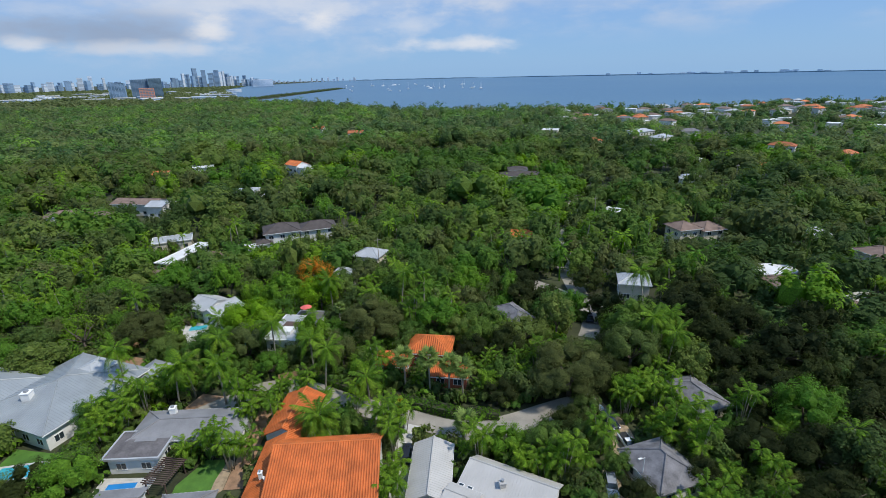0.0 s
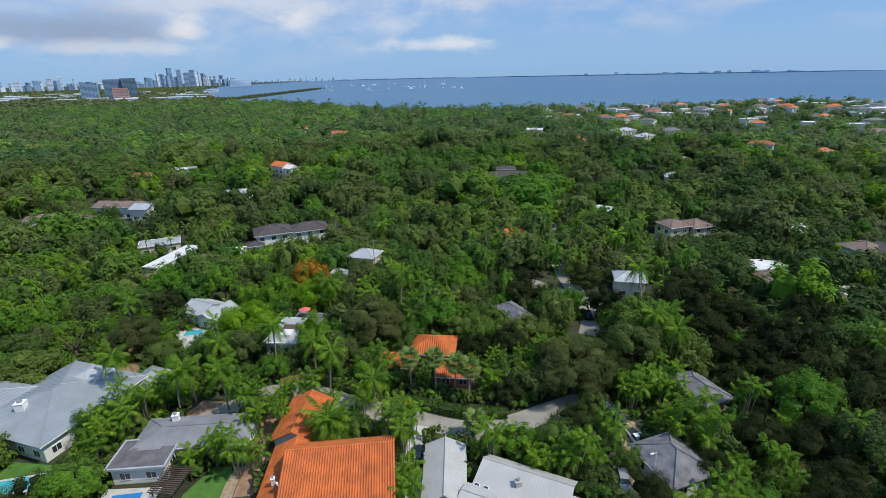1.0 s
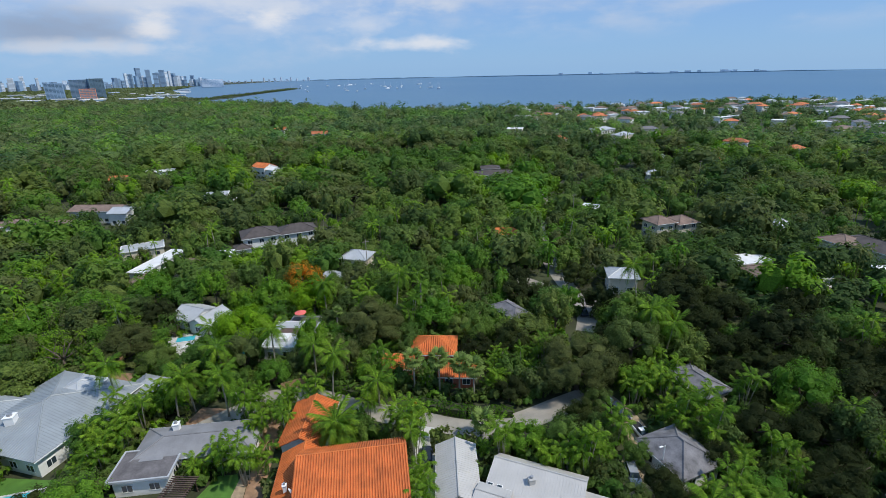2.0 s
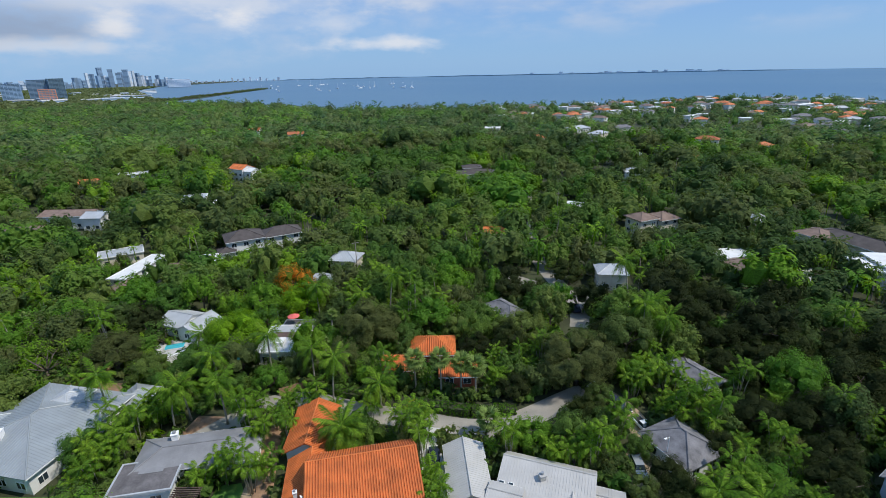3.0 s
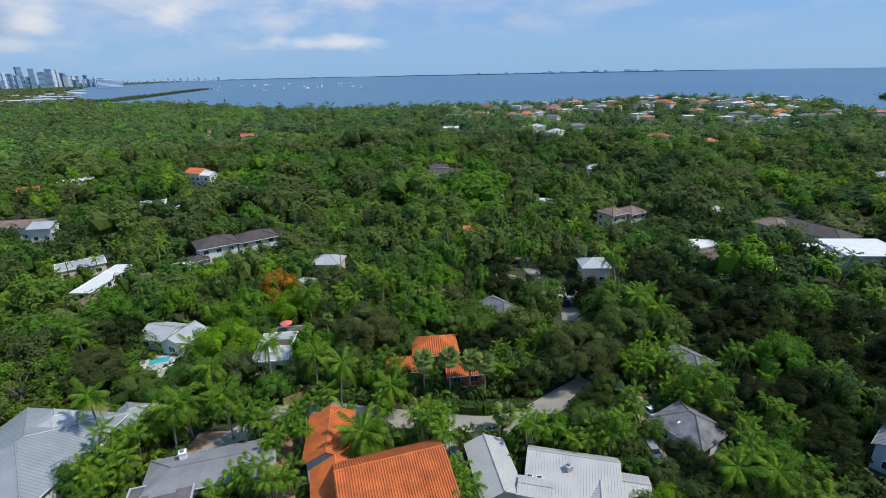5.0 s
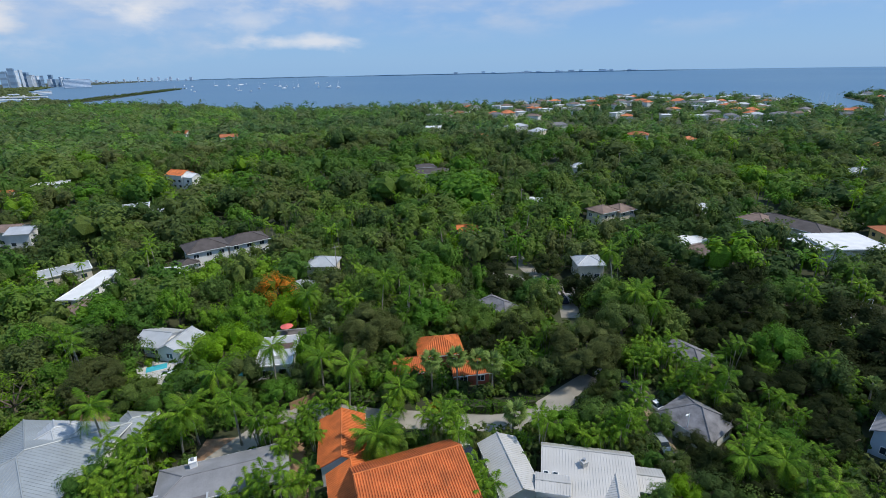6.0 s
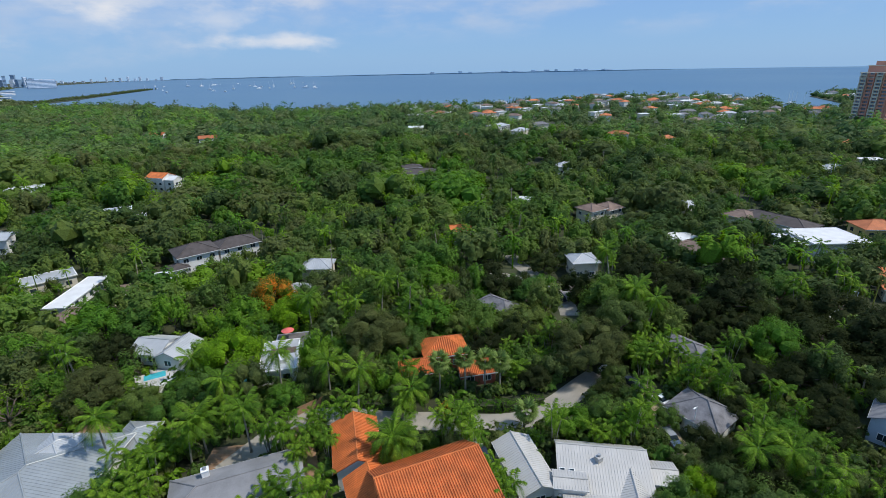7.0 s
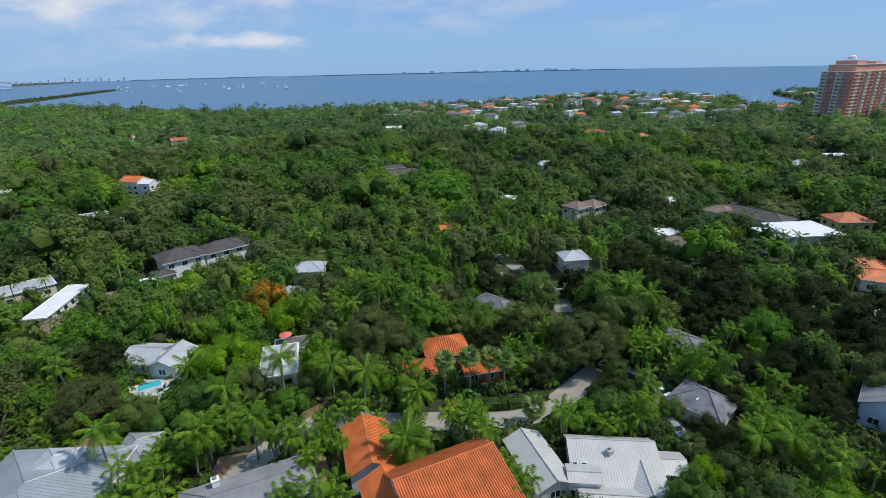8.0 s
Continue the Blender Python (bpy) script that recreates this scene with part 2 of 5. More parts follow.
def sea_water():
    mat, nt, bs = nodes_of("sea_water")
    co = nt.nodes.new("ShaderNodeTexCoord")
    big, small = nt.nodes.new("ShaderNodeTexNoise"), nt.nodes.new("ShaderNodeTexNoise")
    big.inputs["Scale"].default_value, small.inputs["Scale"].default_value = 0.0012, 0.25
    big.inputs["Detail"].default_value = 4
    for tx in (big, small):
        nt.links.new(co.outputs["Object"], tx.inputs["Vector"])
    col = ramp_of(nt, big.outputs[0], [(0.3, (0.055, 0.140, 0.235)), (0.7, (0.085, 0.172, 0.250))])
    nt.links.new(col, bs.inputs["Base Color"])
    bs.inputs["Roughness"].default_value = 0.38
    bs.inputs["Specular IOR Level"].default_value = 0.3
    bp = nt.nodes.new("ShaderNodeBump")
    bp.inputs["Strength"].default_value, bp.inputs["Distance"].default_value = 0.6, 0.6
    nt.links.new(small.outputs[0], bp.inputs["Height"])
    nt.links.new(bp.outputs[0], bs.inputs["Normal"])
    return mat


glass = glass_dark()
sea_mat = sea_water()
pool_water = paint("pool_water", (0.06, 0.42, 0.50), 0.08, 0.15, 0.7, bump=0.05)

# ---- mesh helpers ----


def finish(name, bm, material, smooth=False):
    me = bpy.data.meshes.new(name)
    bm.normal_update()
    bm.to_mesh(me)
    bm.free()
    me.materials.append(material)
    if smooth:
        me.shade_smooth()
    return me


def part(name, bm, material, parent=None, label="", smooth=False):
    ob = new(name, finish(name, bm, material, smooth) if isinstance(bm, bmesh.types.BMesh) else bm)
    ob.parent = parent
    if label:
        ob["label"] = label
    return ob


def root(name, x, y, z, rz, label, category, group="", kind=""):
    ob = new(name)
    ob.matrix_world = pose(x, y, z, 0, 0, rz)
    return tagged(ob, label, category, group, kind)


def box(bm, x0, y0, z0, x1, y1, z1, m=None):
    c = [Vector(p) for p in ((x0, y0, z0), (x1, y0, z0), (x1, y1, z0), (x0, y1, z0), (x0, y0, z1), (x1, y0, z1), (x1, y1, z1), (x0, y1, z1))]
    v = [bm.verts.new(m @ p if m else p) for p in c]
    for f in ((3, 2, 1, 0), (4, 5, 6, 7), (0, 1, 5, 4), (1, 2, 6, 5), (2, 3, 7, 6), (3, 0, 4, 7)):
        bm.faces.new([v[i] for i in f])
    return bm


def slab(bm, pts, thick):
    """A plate under the polygon pts (counted anticlockwise from above)."""
    top = [bm.verts.new(p) for p in pts]
    low = [bm.verts.new(Vector(p) - Vector((0, 0, thick))) for p in pts]
    bm.faces.new(top)
    bm.faces.new(low[::-1])
    for i in range(len(pts)):
        j = (i + 1) % len(pts)
        bm.faces.new((top[j], top[i], low[i], low[j]))
    return bm


def tube(bm, pts, radii, sides=7):
    rings = []
    for i, (p, r) in enumerate(zip(pts, radii)):
        p = Vector(p)
        d = (Vector(pts[min(i + 1, len(pts) - 1)]) - Vector(pts[max(i - 1, 0)])).normalized()
        a = d.orthogonal().normalized()
        b = d.cross(a)
        rings.append([bm.verts.new(p + (a * math.cos(k * math.tau / sides) + b * math.sin(k * math.tau / sides)) * r) for k in range(sides)])
    for q, s in zip(rings, rings[1:]):
        for k in range(sides):
            j = (k + 1) % sides
            bm.faces.new((q[k], q[j], s[j], s[k]))
    bm.faces.new(rings[-1])
    bm.faces.new(rings[0][::-1])
    return bm


def mesh_from(name, verts, faces, material, tint=None):
    """A mesh of triangles or quads from arrays."""
    me = bpy.data.meshes.new(name)
    n, k = np.shape(faces)
    me.vertices.add(len(verts))
    me.vertices.foreach_set("co", np.asarray(verts, np.float32).ravel())
    me.loops.add(k * n)
    me.loops.foreach_set("vertex_index", np.asarray(faces, np.int32).ravel())
    me.polygons.add(n)
    me.polygons.foreach_set("loop_start", np.arange(n, dtype=np.int32) * k)
    if tint is not None:
        me.attributes.new("tint", "FLOAT", "POINT").data.foreach_set("value", np.asarray(tint, np.float32))
    me.update(calc_edges=True)
    me.materials.append(material)
    return me

# ---- leaves and trees ----


def unit(v):
    return v / (np.linalg.norm(v, axis=-1, keepdims=True) + 1e-9)


def leaf_sprays(rng, pos, nor, size, slim=0.6):
    """A pointed spray of leaves at each place."""
    n = len(pos)
    t = unit(np.cross(nor, rng.normal(size=(n, 3))))
    b = np.cross(nor, t)
    s = (size * rng.uniform(0.65, 1.35, n))[:, None]
    w = rng.uniform(0.3, 0.6, (n, 1))
    v = np.stack([pos - t * s * 0.5 - b * s * slim * 0.35, pos + t * s * w - b * s * slim * 0.35, pos + b * s * slim * 0.65 + t * s * (w - 0.45)], 1)
    return v.reshape(-1, 3)


def tris_of(n):
    return np.arange(3 * n).reshape(n, 3)


def lump_triangles():
    """The corners of a round lump of 20 faces."""
    bm = bmesh.new()
    bmesh.ops.create_icosphere(bm, subdivisions=1, radius=1.0)
    tri = np.array([v.co[:] for f in bm.faces for v in f.verts])
    bm.free()
    return tri


LUMP = lump_triangles()


def crown_points(rng, clumps, leaves, radius, height, base, jitter=0.25, ragged=0.25):
    """Places and directions of the leaves of a crown: a few great lobes round a dome, each of many small clumps.
    Also the dense inner foliage of the lobes, as triangles."""
    lobes = int(np.clip(clumps / 11, 6, 20))
    spin = np.arange(lobes) * 2.4 + rng.uniform(-0.5, 0.5, lobes)
    rise = (np.arange(lobes) + 0.5) / lobes * 1.12 - 0.2 + rng.uniform(-0.08, 0.08, lobes)
    rise = np.clip(rise, -0.25, 0.98)
    u = np.stack([np.cos(spin) * np.sqrt(1 - rise**2), np.sin(spin) * np.sqrt(1 - rise**2), rise], 1)
    mid = u * (rng.uniform(0.80 - ragged * 0.7, 0.80 + ragged * 0.25, lobes) * 0.78)[:, None]
    span = rng.uniform(0.8, 1.3, lobes) * np.clip(1.25 / math.sqrt(lobes), 0.3, 0.5)
    own = rng.integers(0, lobes, clumps)
    out = unit(rng.normal(size=(clumps, 3)) * 0.75 + u[own] * 0.85 + np.array((0, 0, 0.4)))
    cen = mid[own] + out * (span[own] * rng.uniform(0.6, 0.95, clumps))[:, None]
    rad = np.minimum(rng.uniform(0.75, 1.3, clumps) * (1.5 / math.sqrt(clumps)), 0.34)
    k = rng.integers(0, clumps, leaves)
    d = unit(rng.normal(size=(leaves, 3)) + 0.7 * out[k] + np.array((0, 0, 0.35)))
    p = cen[k] + d * (rad[k] * rng.uniform(0.62, 1.42, leaves))[:, None]
    nor = unit(d * 0.34 + out[k] * 0.5 + np.array((0, 0, 0.22)) + rng.normal(size=(leaves, 3)) * jitter)
    p = p * np.array((radius, radius, height))
    p[:, 2] += base + height * 0.35
    lump = LUMP if lobes > 6 else LUMP[LUMP.reshape(-1, 9)[:, (2, 5, 8)].sum(1).repeat(3) > -1.2]
    twist = 1 + 0.16 * np.sin(lump @ np.array((5.1, 3.7, 4.4)) + np.arange(lobes)[:, None] * 1.9)
    core = (mid[:, None, :] + lump[None] * (twist * span[:, None] * 0.66)[:, :, None]).reshape(-1, 3)
    core = core * np.array((radius, radius, height)) + np.array((0, 0, base + height * 0.35))
    return p, nor, core


def quads_of(n):
    return np.arange(4 * n).reshape(n, 4)


def broadleaf(seed, radius, total, clumps, leaves, size, material, ragged=0.25, trunk_r=0.28, bare=0.3):
    """A broadleaf tree of two parts: a trunk with limbs, and a crown."""
    rng = np.random.default_rng(seed)
    base = total * bare
    height = (total - base) * 0.72
    p, nor, core = crown_points(rng, clumps, leaves, radius, height, base, ragged=ragged)
    tree = new("tree")
    v = np.concatenate([leaf_sprays(rng, p, nor, size)] + ([core] if leaves > 1000 else []))
    part("crown", mesh_from("crown", v, tris_of(len(v) // 3), material), None, tree)
    bm = bmesh.new()
    lean = rng.uniform(-0.5, 0.5, 2)
    fork = Vector((lean[0] * 0.6, lean[1] * 0.6, base * 1.05))
    tube(bm, [(0, 0, -0.3), (lean[0] * 0.3, lean[1] * 0.3, base * 0.5), fork], [trunk_r * 1.35, trunk_r, trunk_r * 0.85])
    for i in range(6):
        a = i * math.tau / 6 + rng.uniform(-0.4, 0.4)
        r, h = radius * rng.uniform(0.45, 0.72), base + height * rng.uniform(0.3, 0.85)
        end = Vector((math.cos(a) * r, math.sin(a) * r, h))
        mid = fork.lerp(end, 0.5) + Vector((0, 0, -0.3 + rng.uniform(0, 0.9)))
        tube(bm, [fork - Vector((0, 0, 0.2)), mid, end], [trunk_r * 0.6, trunk_r * 0.38, trunk_r * 0.12], 5)
        side = mid + Vector((rng.uniform(-1, 1), rng.uniform(-1, 1), rng.uniform(0.5, 1.2))) * radius * 0.25
        tube(bm, [mid, side], [trunk_r * 0.3, trunk_r * 0.1], 4)
    part("trunk", bm, bark, tree, smooth=True)
    return tree


def frond_arrays(length, droop, leaflets, width, start=0.4):
    """A feather frond along +x: a rib with a row of drooping leaflets on either side."""
    vs = []
    for i in range(leaflets):
        f = (i + 0.5) / leaflets
        s = 0.12 + 0.88 * f

        def spine(q):
            return np.array((length * (q - 0.22 * droop * q**3), 0, length * (start * q - droop * q * q * 0.75)))
        c, c2 = spine(s), spine(min(1.08, s + 0.11))
        w = width * math.sin(math.pi * min(0.97, 0.16 + 0.84 * f)) ** 0.6 * (1.0 if f < 0.8 else 0.75)
        for side in (-1, 1):
            tip = c2 + np.array((0.35 * w, side * w * 0.85, -0.55 * w * (0.7 + 0.6 * ((i * 7) % 5) / 5)))
            thick = length / leaflets * 0.46
            fwd = c2 - c
            fwd = fwd / np.linalg.norm(fwd) * thick
            vs += [c - fwd, c + fwd, tip + fwd * 0.25, tip - fwd * 0.25]
    for a, b in ((0, 0.35), (0.35, 0.7), (0.7, 1.0)):
        p, q = spine(a), spine(b)
        r = np.array((0, 0.035 * length / 3, 0.0))
        vs += [p - r, q - r * 0.6, q + r * 0.6, p + r]
    return np.array(vs)


def rot_z(v, a):
    c, s = math.cos(a), math.sin(a)
    return v @ np.array(((c, s, 0), (-s, c, 0), (0, 0, 1)))


def rot_y(v, a):
    c, s = math.cos(a), math.sin(a)
    return v @ np.array(((c, 0, -s), (0, 1, 0), (s, 0, c)))


def crown_of_fronds(rng, count, length, leaflets, width, spread=(1.35, -0.55)):
    out = []
    for i in range(count):
        f = i / max(1, count - 1)
        up = spread[0] + (spread[1] - spread[0]) * f + rng.uniform(-0.12, 0.12)
        v = frond_arrays(length * rng.uniform(0.85, 1.1), 0.75 + 0.35 * f, leaflets, width, start=up * 0.9)
        out.append(rot_z(v, i * 2.4 + rng.uniform(-0.25, 0.25)))
    return out


def palm(seed, total, fronds, length, material=None, split=True, shaft=True, bend=0.6, leaflets=20, width=0.85, trunk_mat=None, trunk_r=0.17):
    """A feather palm: a ringed trunk, a green crownshaft where it has one, and fronds, each its own part on near palms."""
    rng = np.random.default_rng(seed)
    tree = new("palm_tree")
    top = total - length * 0.25
    bm = bmesh.new()
    a = rng.uniform(0, math.tau)
    pts = [(bend * (k / 6) ** 1.7 * math.cos(a), bend * (k / 6) ** 1.7 * math.sin(a), -0.3 + (top + 0.3) * k / 6) for k in range(7)]
    tube(bm, pts, [trunk_r * 1.5, trunk_r * 1.05, trunk_r, trunk_r, trunk_r * 0.95, trunk_r * 0.9, trunk_r * 0.8])
    part("trunk", bm, trunk_mat or bark_pale, tree, smooth=True)
    tip = np.array(pts[-1])
    if shaft:
        bm = bmesh.new()
        tube(bm, [tip - (0, 0, 0.1), tip + (0, 0, 0.5), tip + (0, 0, 1.1)], [trunk_r, trunk_r * 0.95, trunk_r * 0.4])
        part("crownshaft", bm, crownshaft_green, tree, "smooth green crownshaft", smooth=True)
        tip = tip + (0, 0, 0.8)
    arrays = [v + tip for v in crown_of_fronds(rng, fronds, length, leaflets, width)]
    mat = material or leaf_palm
    if split:
        for v in arrays:
            part("frond", mesh_from("frond", v, quads_of(len(v) // 4), mat), None, tree)
    else:
        v = np.concatenate(arrays)
        part("crown", mesh_from("crown", v, quads_of(len(v) // 4), mat), None, tree)
    return tree


def fan_palm(seed, total, leaves=26, reach=1.7, split=True):
    """A fan palm: a slender trunk with a skirt and round fan leaves on stalks."""
    rng = np.random.default_rng(seed)
    tree = new("fan_palm")
    bm = bmesh.new()
    lean = rng.uniform(-0.5, 0.5, 2)
    top = Vector((lean[0], lean[1], total - 1.0))
    tube(bm, [(0, 0, -0.3), (lean[0] * 0.3, lean[1] * 0.3, total * 0.45), top], [0.24, 0.17, 0.15])
    part("trunk", bm, bark_pale, tree, smooth=True)
    arrays = []
    for i in range(leaves):
        f = i / (leaves - 1)
        az, el = i * 2.4 + rng.uniform(-0.2, 0.2), 1.25 - 2.15 * f + rng.uniform(-0.1, 0.1)
        vs = [np.array(((0, -0.02, 0), (reach * 0.7, -0.02, 0), (reach * 0.7, 0.02, 0), (0, 0.02, 0)))]
        for k in range(11):
            b = (k - 5) * 0.3
            r = reach * (0.95 - 0.05 * abs(k - 5))
            c = np.array((reach * 0.62, 0, 0))
            d = np.array((math.cos(b), math.sin(b), -0.18 - 0.05 * abs(k - 5)))
            sd = np.array((-math.sin(b), math.cos(b), 0)) * 0.15
            mid = c + d * r * 0.55
            vs.append(np.array((c, mid - sd, c + d * r - np.array((0, 0, 0.12)), mid + sd)))
        v = rot_z(rot_y(np.concatenate(vs), -el), az) + np.array(top)
        arrays.append(v)
    if split:
        for v in arrays:
            part("fan_leaf", mesh_from("fan_leaf", v, quads_of(len(v) // 4), leaf_fan), None, tree)
    else:
        v = np.concatenate(arrays)
        part("crown", mesh_from("crown", v, quads_of(len(v) // 4), leaf_fan), None, tree)
    return tree


def palm_clump(seed, stems, total, fronds=9, length=2.1):
    """A clump of thin-stemmed feather palms that share one root."""
    rng = np.random.default_rng(seed)
    tree = new("palm_clump")
    vs = []
    for i in range(stems):
        a, r = i * 2.4, 0.35 + 0.18 * i
        h = total * rng.uniform(0.62, 1.0)
        foot, top = Vector((math.cos(a) * r * 0.5, math.sin(a) * r * 0.5, -0.2)), Vector((math.cos(a) * r * 1.5, math.sin(a) * r * 1.5, h - 0.8))
        bm = bmesh.new()
        tube(bm, [foot, foot.lerp(top, 0.55) - Vector((math.cos(a), math.sin(a), 0)) * 0.12, top], [0.09, 0.07, 0.06], 6)
        part("stem", bm, bark_pale, tree, smooth=True)
        one = np.concatenate(crown_of_fronds(rng, fronds, length, 12, 0.6, (1.4, -0.35))) + np.array(top)
        part("crown", mesh_from("crown", one, quads_of(len(one) // 4), leaf_palm), None, tree)
    return tree

# ---- ground, shore, water ----
COAST = [(4900, 700), (1400, 640), (1000, 700), (860, 640), (740, 500), (600, 440), (640, 520), (705, 590), (722, 715), (640, 800), (556, 840),
         (437, 778), (271, 785), (187, 788), (75, 765), (-75, 842), (-250, 1050), (-446, 1170), (-520, 1350), (-640, 1560), (-760, 1850), (-1020, 2400),
         (-1230, 3300), (-1080, 4000), (-1000, 4850)]
LAND = COAST + [(-4900, 4900), (-4900, -4900), (4900, -4900)]
SPIT = [(-500, 1330), (-470, 1500), (-455, 1800), (-418, 2190), (-432, 2210), (-505, 1800), (-530, 1500), (-560, 1340)]


land_poly = np.array(LAND, float)


def inside(px_, py_, poly):
    res = np.zeros(len(px_), bool)
    j = len(poly) - 1
    for i in range(len(poly)):
        xi, yi, xj, yj = *poly[i], *poly[j]
        if yi != yj:
            res ^= ((yi > py_) != (yj > py_)) & (px_ < (xj - xi) * (py_ - yi) / (yj - yi) + xi)
        j = i
    return res


def sheet(name, pts, z, material, label, category):
    bm = bmesh.new()
    slab(bm, [(x, y, z) for x, y in pts], 1.5)
    bmesh.ops.recalc_face_normals(bm, faces=bm.faces)
    bmesh.ops.triangulate(bm, faces=[f for f in bm.faces if len(f.verts) > 4])
    return tagged(part(name, bm, material), label, category, kind="structure")


sheet("ground", LAND, 0.0, soil, "dark earth and undergrowth under the trees, reaching the bay", "ground")
sheet("ground_spit", SPIT, 0.05, soil, "low mangrove spit reaching out into the bay", "ground")
bm = bmesh.new()
slab(bm, [(4880 * math.cos(a * math.tau / 96), 4880 * math.sin(a * math.tau / 96), -0.5) for a in range(96)], 0.5)
tagged(part("water", bm, sea_mat), "calm blue-grey water of a wide bay", "water", kind="structure")


def ribbon(name, pts, width, z, material, label, category="road"):
    """A strip of paving along pts, rounded at the bends, with a thin edge."""
    fine = []
    for i in range(len(pts) - 1):
        p0, p1, p2, p3 = (Vector(pts[max(0, min(len(pts) - 1, i + k))]) for k in (-1, 0, 1, 2))
        for s in range(6):
            t = s / 6
            fine.append(0.5 * (2 * p1 + (p2 - p0) * t + (2 * p0 - 5 * p1 + 4 * p2 - p3) * t * t + (3 * p1 - p0 - 3 * p2 + p3) * t**3))
    fine.append(Vector(pts[-1]))
    bm = bmesh.new()
    rows = []
    for i, p in enumerate(fine):
        d = (fine[min(i + 1, len(fine) - 1)] - fine[max(i - 1, 0)]).normalized()
        s = Vector((-d.y, d.x)) * width / 2
        rows.append([bm.verts.new((*(p + s * k), h)) for k, h in ((1, z - 0.1), (1, z), (-1, z), (-1, z - 0.1))])
    for a, b in zip(rows, rows[1:]):
        for k in range(3):
            bm.faces.new((a[k], a[k + 1], b[k + 1], b[k]))
    bmesh.ops.recalc_face_normals(bm, faces=bm.faces)
    tagged(part(name, bm, material), label, category, kind="structure")
    return [(p.x, p.y, width / 2 * (1.15 if p.y < 90 else 0.9)) for p in fine]


kept_free = []          # round places with no tree: x, y, radius
LANE = [(-48, 78), (-42, 83), (-37, 86.5), (-29, 86), (-19.5, 81), (-9, 76.8), (-2, 73.6), (5, 72.3), (12, 74.3), (19, 77.2), (25, 79.5)]
kept_free += ribbon("road", LANE, 5.0, 0.06, asphalt, "narrow sunlit grey asphalt lane winding between gardens")
kept_free += ribbon("road", [(34, 104), (37, 112), (38, 125), (39, 150), (46, 179), (57, 210), (66, 250), (72, 300)], 5.0, 0.06, asphalt, "grey asphalt lane dappled by overhanging trees")
kept_free += ribbon("driveway", [(27, 80.5), (30, 73), (29.5, 66), (25, 59), (24, 48)], 4.0, 0.10, gravel, "pale gravel driveway with parked cars", "driveway")
kept_free += ribbon("driveway", [(-6, 74), (-7.5, 69), (-7.6, 62), (-7.6, 54)], 3.6, 0.10, concrete, "pale concrete driveway beside the white house", "driveway")
kept_free += ribbon("driveway", [(-36.5, 85), (-35, 79), (-34.6, 70), (-34, 60)], 3.0, 0.10, mulch, "brick-red paved drive between two houses", "driveway")
kept_free += ribbon("driveway", [(96, 82), (102, 74), (110, 66), (118, 58)], 7.0, 0.10, concrete, "pale concrete drive in front of a tiled house", "driveway")
kept_free += ribbon("driveway", [(46, 118), (39, 120), (30, 131), (22, 140)], 7.0, 0.08, asphalt, "grey asphalt side lane under trees", "driveway")
kept_free += ribbon("driveway", [(118, 128), (112, 122), (107, 110)], 4.5, 0.08, concrete, "pale concrete driveway beside a lawn", "driveway")

kept_free += [(28, 98, 2.5), (31, 104, 3.5), (33, 108, 3.5), (96, 71.5, 3.5), (90, 69, 3.5), (31, 134, 3.0), (36, 127, 3.0), (42, 121, 3.5), (44, 117, 2.5), (38.5, 121, 3.5), (37.5, 115, 3.5), (36, 109, 3.5), (34.5, 103, 3.0), (33, 98, 2.5), (-62.5, 107.0, 3.0), (-61.0, 103.5, 2.5)]


def plot(name, pts, z, material, label, category):
    bm = bmesh.new()
    slab(bm, [(x, y, z) for x, y in pts], 0.2)
    tagged(part(name, bm, material), label, category, kind="structure")
    cx, cy = sum(p[0] for p in pts) / len(pts), sum(p[1] for p in pts) / len(pts)
    kept_free.append((cx, cy, max(math.hypot(p[0] - cx, p[1] - cy) for p in pts) * 0.8))


plot("lawn", [(-43, 57), (-36.5, 57), (-36, 62), (-38, 66.5), (-41, 66.5), (-43.5, 61)], 0.05, lawn_green, "bright green mown lawn beside the flat-roofed house", "lawn")
plot("lawn", [(-76, 62), (-63, 62), (-64, 68), (-76, 70)], 0.05, lawn_green, "green mown lawn in front of the grey-roofed house", "lawn")
plot("patio", [(-56, 58), (-47.5, 58), (-47.5, 62.8), (-56, 62.8)], 0.08, concrete, "weathered concrete pool patio", "patio")
plot("garden_path", [(-37.3, 58), (-35.6, 60), (-36.0, 66), (-37.2, 66.5), (-37.6, 62)], 0.1, gravel, "pale gravel garden path along the lawn", "path")
plot("mulch_bed", [(-52, 79), (-45, 78), (-41, 83), (-50, 85)], 0.035, mulch, "reddish mulch bed under palms", "ground")
plot("mulch_bed", [(-78, 92), (-66, 93), (-66, 98), (-74, 100)], 0.035, mulch, "reddish leaf-strewn forecourt behind the grey-roofed house", "ground")
plot("lawn", [(99, 112), (106, 114), (110, 124), (103, 124)], 0.05, lawn_green, "sunlit green lawn beside a pale drive", "lawn")
plot("patio", [(-68, 108.5), (-57, 108.5), (-57, 113.2), (-68, 117)], 0.08, concrete, "pale pool terrace behind the grey house", "patio")


